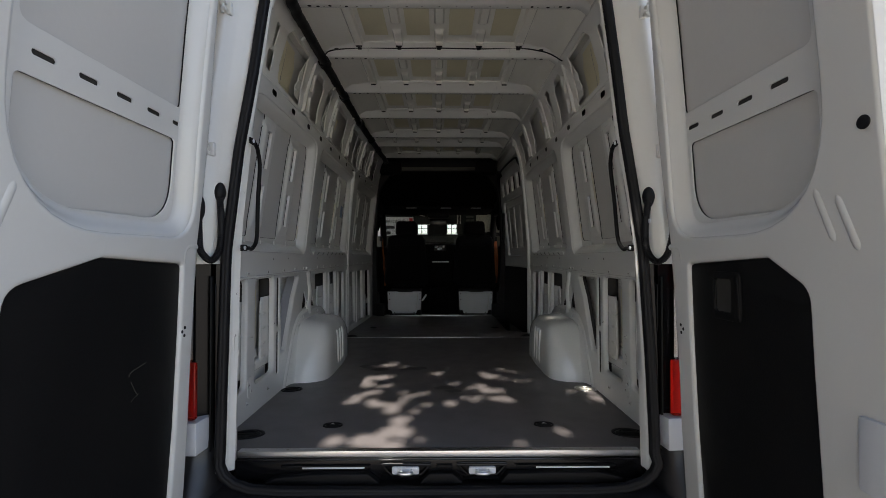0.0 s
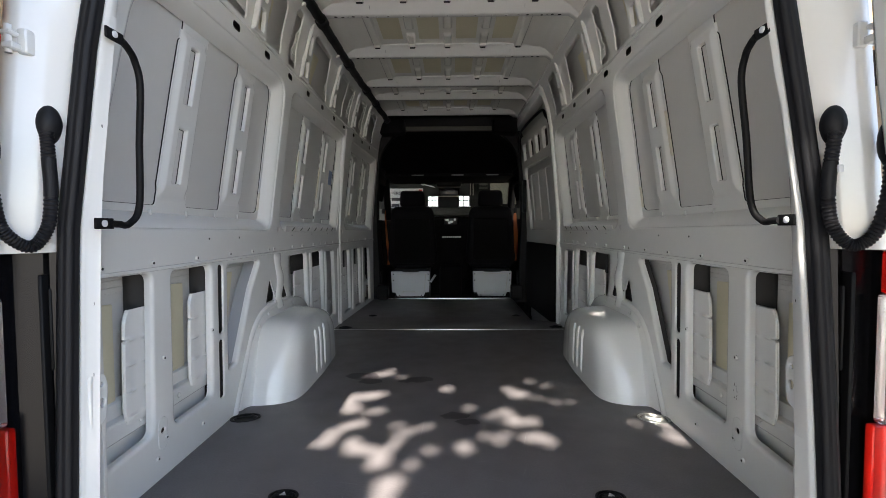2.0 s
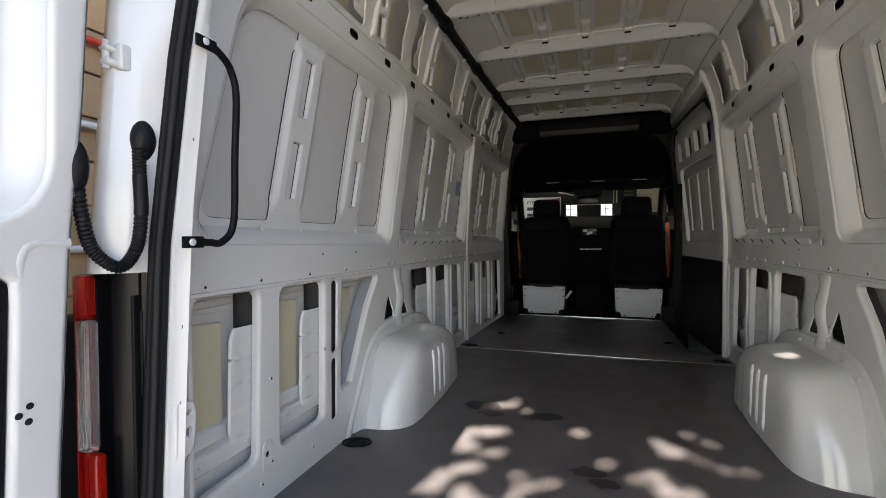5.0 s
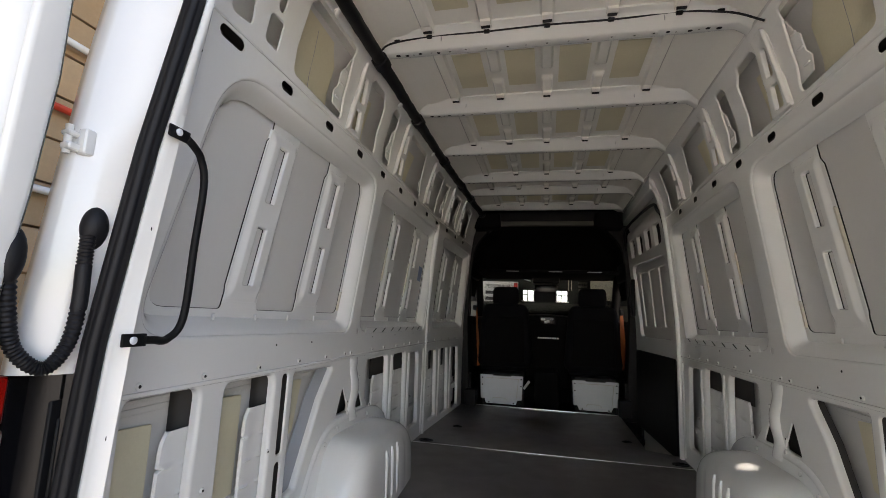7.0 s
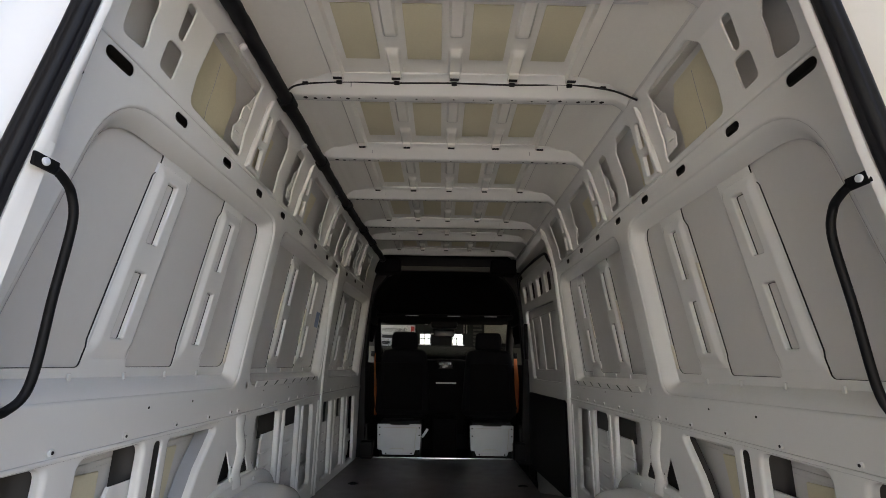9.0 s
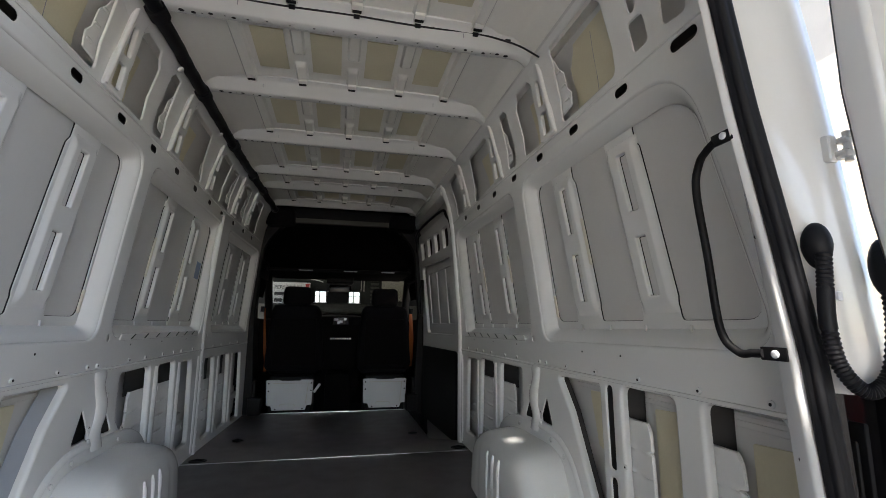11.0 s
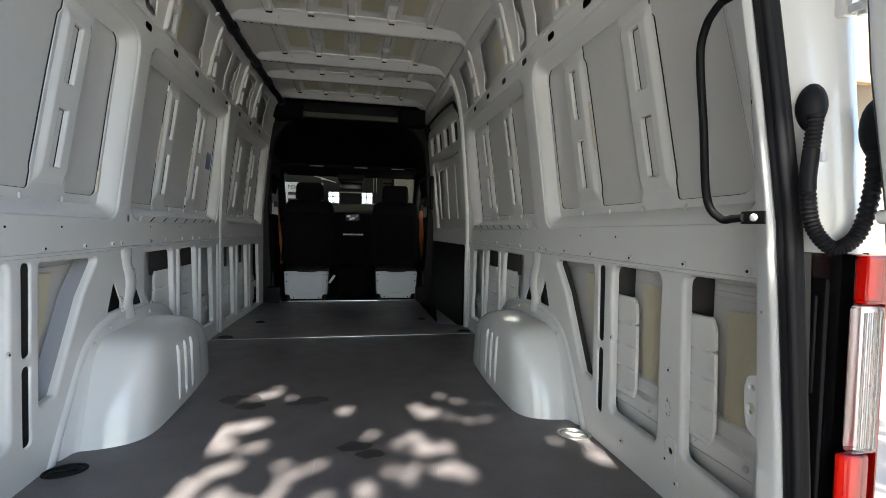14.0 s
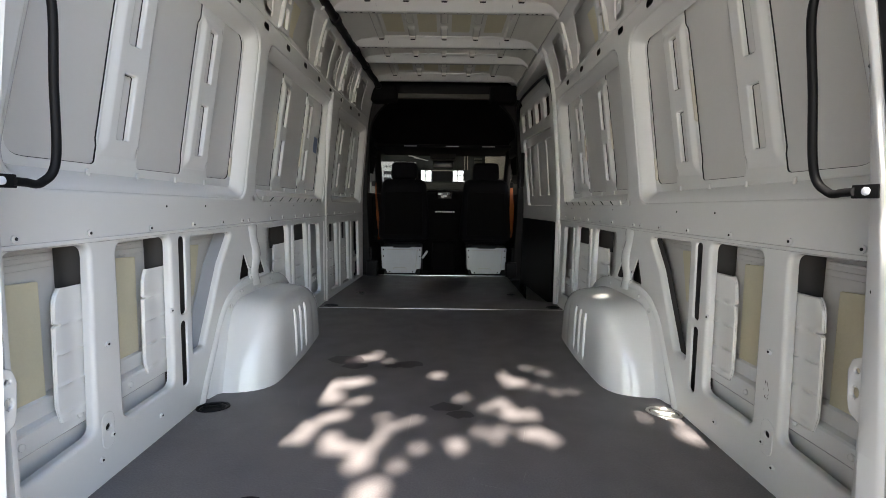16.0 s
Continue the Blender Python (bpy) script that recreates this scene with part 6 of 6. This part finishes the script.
for x0, x1 in WINDOWS:
    w = box("window", (x0 - 0.03, 11.96, 1.37), (x1 + 0.03, 11.99, 1.40), ALU, front_house, bevel=0.004)
    x = x0 + (x1 - x0) * 0.42
    box("window_bar", (x - 0.012, 12.05, 1.40), (x + 0.012, 12.07, 1.69), INK, w, bevel=0.002)
    box("window_bar", (x0, 12.05, 1.55), (x1, 12.07, 1.57), INK, w, bevel=0.002)
# plain block and pale top line stand for a black car shape
box("dark_shape", (-0.29, 11.94, 1.37), (0.25, 11.99, 1.66), BLACK, front_house, "dark block for a black car shape between the windows", bevel=0.01)
box("shape_top_line", (-0.31, 11.92, 1.665), (0.27, 11.99, 1.69), PALEPANEL, front_house, bevel=0.004)
# two thin pale uprights
for x in (0.585, 0.66):
    box("pale_upright", (x - 0.012, 11.90, 1.70), (x + 0.012, 11.93, 2.15), PALEPANEL, front_house, bevel=0.004)
# slanted pale streaks in the windscreen view, built as thin tubes
for x0, x1, z in ((-0.95, -0.62, 2.01), (-0.78, -0.40, 1.95), (-0.35, 0.10, 1.99)):
    tube("pale_streak", [(x0, 11.6, z + 0.03), (x0 / 2 + x1 / 2, 11.6, z), (x1, 11.6, z - 0.05)], 0.013, WHITESIGN, front_house, "", 8, 2)
sign = tagged(empty("notice_board"), "white notice board reading PERSONNEL with a red edge strip", "sign")
box("board", (-1.80, 11.960, 0.95), (-0.74, 12.000, 1.90), WHITESIGN, sign, bevel=0.004)
box("red_strip", (-0.86, 11.952, 1.00), (-0.76, 11.960, 1.87), REDINK, sign, bevel=0.001)
for k in range(6):
    box("strip_mark", (-0.835, 11.948, 1.08 + 0.12 * k), (-0.785, 11.952, 1.14 + 0.12 * k), WHITESIGN, sign, bevel=0.0005)
curve = bpy.data.curves.new("lettering", "FONT")
curve.body, curve.size, curve.extrude = "PERSONNEL", 0.131, 0.002
curve.materials.append(INK)
txt = new("lettering", curve)
txt.parent = sign
txt.matrix_world = pose(-1.635, 11.950, 1.725, 90, 0, 0)
for z, a, b in ((1.55, -1.63, -1.30), (1.38, -1.63, -1.42), (1.21, -1.63, -1.15)):
    box("text_bar", (a, 11.950, z), (b, 11.960, z + 0.09), INK, sign, bevel=0.001)

# the tree behind the camera, whose leaves let the sun through in spots
GAPS = [(-0.39, 1.40, 14), (-0.33, 1.42, 14), (-0.26, 1.94, 14), (-0.01, 1.19, 14), (0.09, 0.95, 6), (0.06, 0.58, 14), (-0.06, 0.56, 6), (-0.09, 0.75, 6),
        (-0.25, 1.37, 6), (-0.46, 1.36, 4), (-0.33, 1.50, 4), (-0.51, 0.89, 14), (-0.49, 0.97, 14), (-0.45, 1.01, 22), (-0.44, 1.08, 18), (-0.37, 1.09, 29),
        (-0.32, 1.11, 14), (-0.42, 0.93, 24), (-0.34, 0.90, 6), (-0.30, 0.92, 6), (-0.54, 0.82, 6), (-0.52, 0.69, 14), (-0.50, 0.71, 14), (-0.49, 0.61, 6),
        (-0.45, 0.62, 14), (-0.44, 0.69, 14), (-0.40, 0.76, 14), (-0.35, 0.78, 14), (-0.58, 0.60, 4), (-0.35, 0.62, 14), (-0.34, 0.56, 14), (-0.30, 0.57, 14),
        (-0.25, 0.55, 14), (-0.23, 0.48, 16), (-0.25, 0.46, 14), (-0.21, 0.56, 6), (-0.19, 0.62, 6), (-0.18, 0.69, 6), (-0.14, 0.72, 6), (-0.12, 0.46, 6),
        (-0.20, 0.77, 4), (0.29, 1.17, 14), (0.31, 1.10, 15), (0.35, 1.12, 14), (0.24, 0.90, 14), (0.27, 0.81, 22), (0.34, 0.81, 15), (0.30, 0.66, 14),
        (0.34, 0.67, 14), (0.37, 0.63, 14), (0.48, 1.01, 6), (0.55, 1.02, 4), (0.41, 1.30, 4), (0.18, 0.86, 4), (0.14, 0.68, 4), (0.22, 0.69, 4),
        (0.19, 0.63, 4), (0.84, 0.85, 14), (0.87, 0.81, 14), (0.87, 0.77, 14), (0.84, 0.67, 14), (0.86, 0.64, 14), (0.75, 0.79, 4), (0.48, 1.23, 4),
        (0.41, 1.06, 4), (-0.44, 0.10, 29), (-0.32, 0.10, 38), (-0.26, 0.08, 33), (-0.22, 0.19, 36), (-0.18, 0.33, 31), (-0.16, 0.19, 31), (-0.19, 0.04, 33),
        (-0.08, 0.11, 4), (0.53, 0.21, 6), (0.54, 0.18, 6), (0.33, 0.06, 4), (-0.27, 1.95, 8), (-0.03, 1.94, 8), (0.83, 1.68, 8)]     # across, along, radius in millimetres
tree = tagged(empty("tree", -3.6, -8.6, -0.72), "leafy broad-crowned tree shading the yard", "tree")
tree.matrix_world = Matrix.Identity(4)
CROWN = Vector((0, 0.7, 0)) - SUN_WAY * 6.6
base = Vector((CROWN.x - 0.4, CROWN.y - 2.0, -0.72))
part("trunk", tube_bm(smooth_path([base, base + Vector((0.1, 0.05, 2.0)), base + Vector((0.0, 0.2, 4.0)), CROWN + Vector((-0.2, -1.9, 0.2))], 8), lambda u: 0.26 * (1 - 0.65 * u), 12), BARK, tree, "", 60)
rng = random.Random(11)
for k in range(9):
    a = radians(180 + 180 * k / 8) + rng.uniform(-0.1, 0.1)
    s0 = base + Vector((0.1, 0.05, 3.0 + 0.25 * (k % 4)))
    e0 = CROWN + Vector((2.7 * math.cos(a), -1.2 + 1.5 * math.sin(a), rng.uniform(0.0, 0.9)))
    part("limb", tube_bm(smooth_path([s0, s0.lerp(e0, 0.5) + Vector((0, 0, 0.35)), e0], 8), lambda u: 0.09 * (1 - 0.85 * u), 8), BARK, tree, "", 60)
sx = SUN_WAY.cross(Vector((0, 0, 1))).normalized()
sz = sx.cross(SUN_WAY).normalized()
gaps = []
for x, y, r in GAPS:
    p = Vector((x, y, 0))
    gaps.append((p.dot(sx), p.dot(sz), r * 0.001))
lv, lf = [], []
rng = random.Random(5)


def leaf(p, size):
    e = Euler((rng.uniform(0, 6.28), rng.uniform(0, 6.28), rng.uniform(0, 6.28))).to_matrix()
    i0 = len(lv)
    lv.extend([p + e @ Vector((-size, 0, 0)), p + e @ Vector((0, -size * 0.6, size * 0.12)), p + e @ Vector((size, 0, 0)), p + e @ Vector((0, size * 0.6, size * 0.12))])
    lf.append((i0, i0 + 1, i0 + 2, i0 + 3))


def lit(u, v, d):
    return any((u - a) ** 2 + (v - b) ** 2 < (r + d) ** 2 for a, b, r in gaps)


count = 0
while count < 56000:
    q = Vector((rng.uniform(-1, 1), rng.uniform(-1, 1), rng.uniform(-1, 1)))
    if q.length > 0.82 + noise.noise(q * 2.3) * 0.3:
        continue
    p = CROWN + sx * (q.x * 5.2 - 1.0) + sz * (q.y * 3.8 + 0.5) + SUN_WAY * q.z * 1.1
    size = rng.uniform(0.09, 0.14)
    count += 1
    if not lit(p.dot(sx), p.dot(sz), size):
        leaf(p, size)
us, vs = [g[0] for g in gaps], [g[1] for g in gaps]
for k in range(45000):
    u, v = rng.uniform(min(us) - 0.2, max(us) + 0.2), rng.uniform(min(vs) - 0.2, max(vs) + 0.2)
    size = rng.uniform(0.022, 0.034)
    if not lit(u, v, size * 0.75):
        leaf(sx * u + sz * v + SUN_WAY * (CROWN.dot(SUN_WAY) + rng.uniform(-0.25, 0.25)), size)
crown = finish("crown", lv, lf, LEAF, tree, "dense green leaves with small gaps", smooth=False)
crown["kind"] = "stuff"
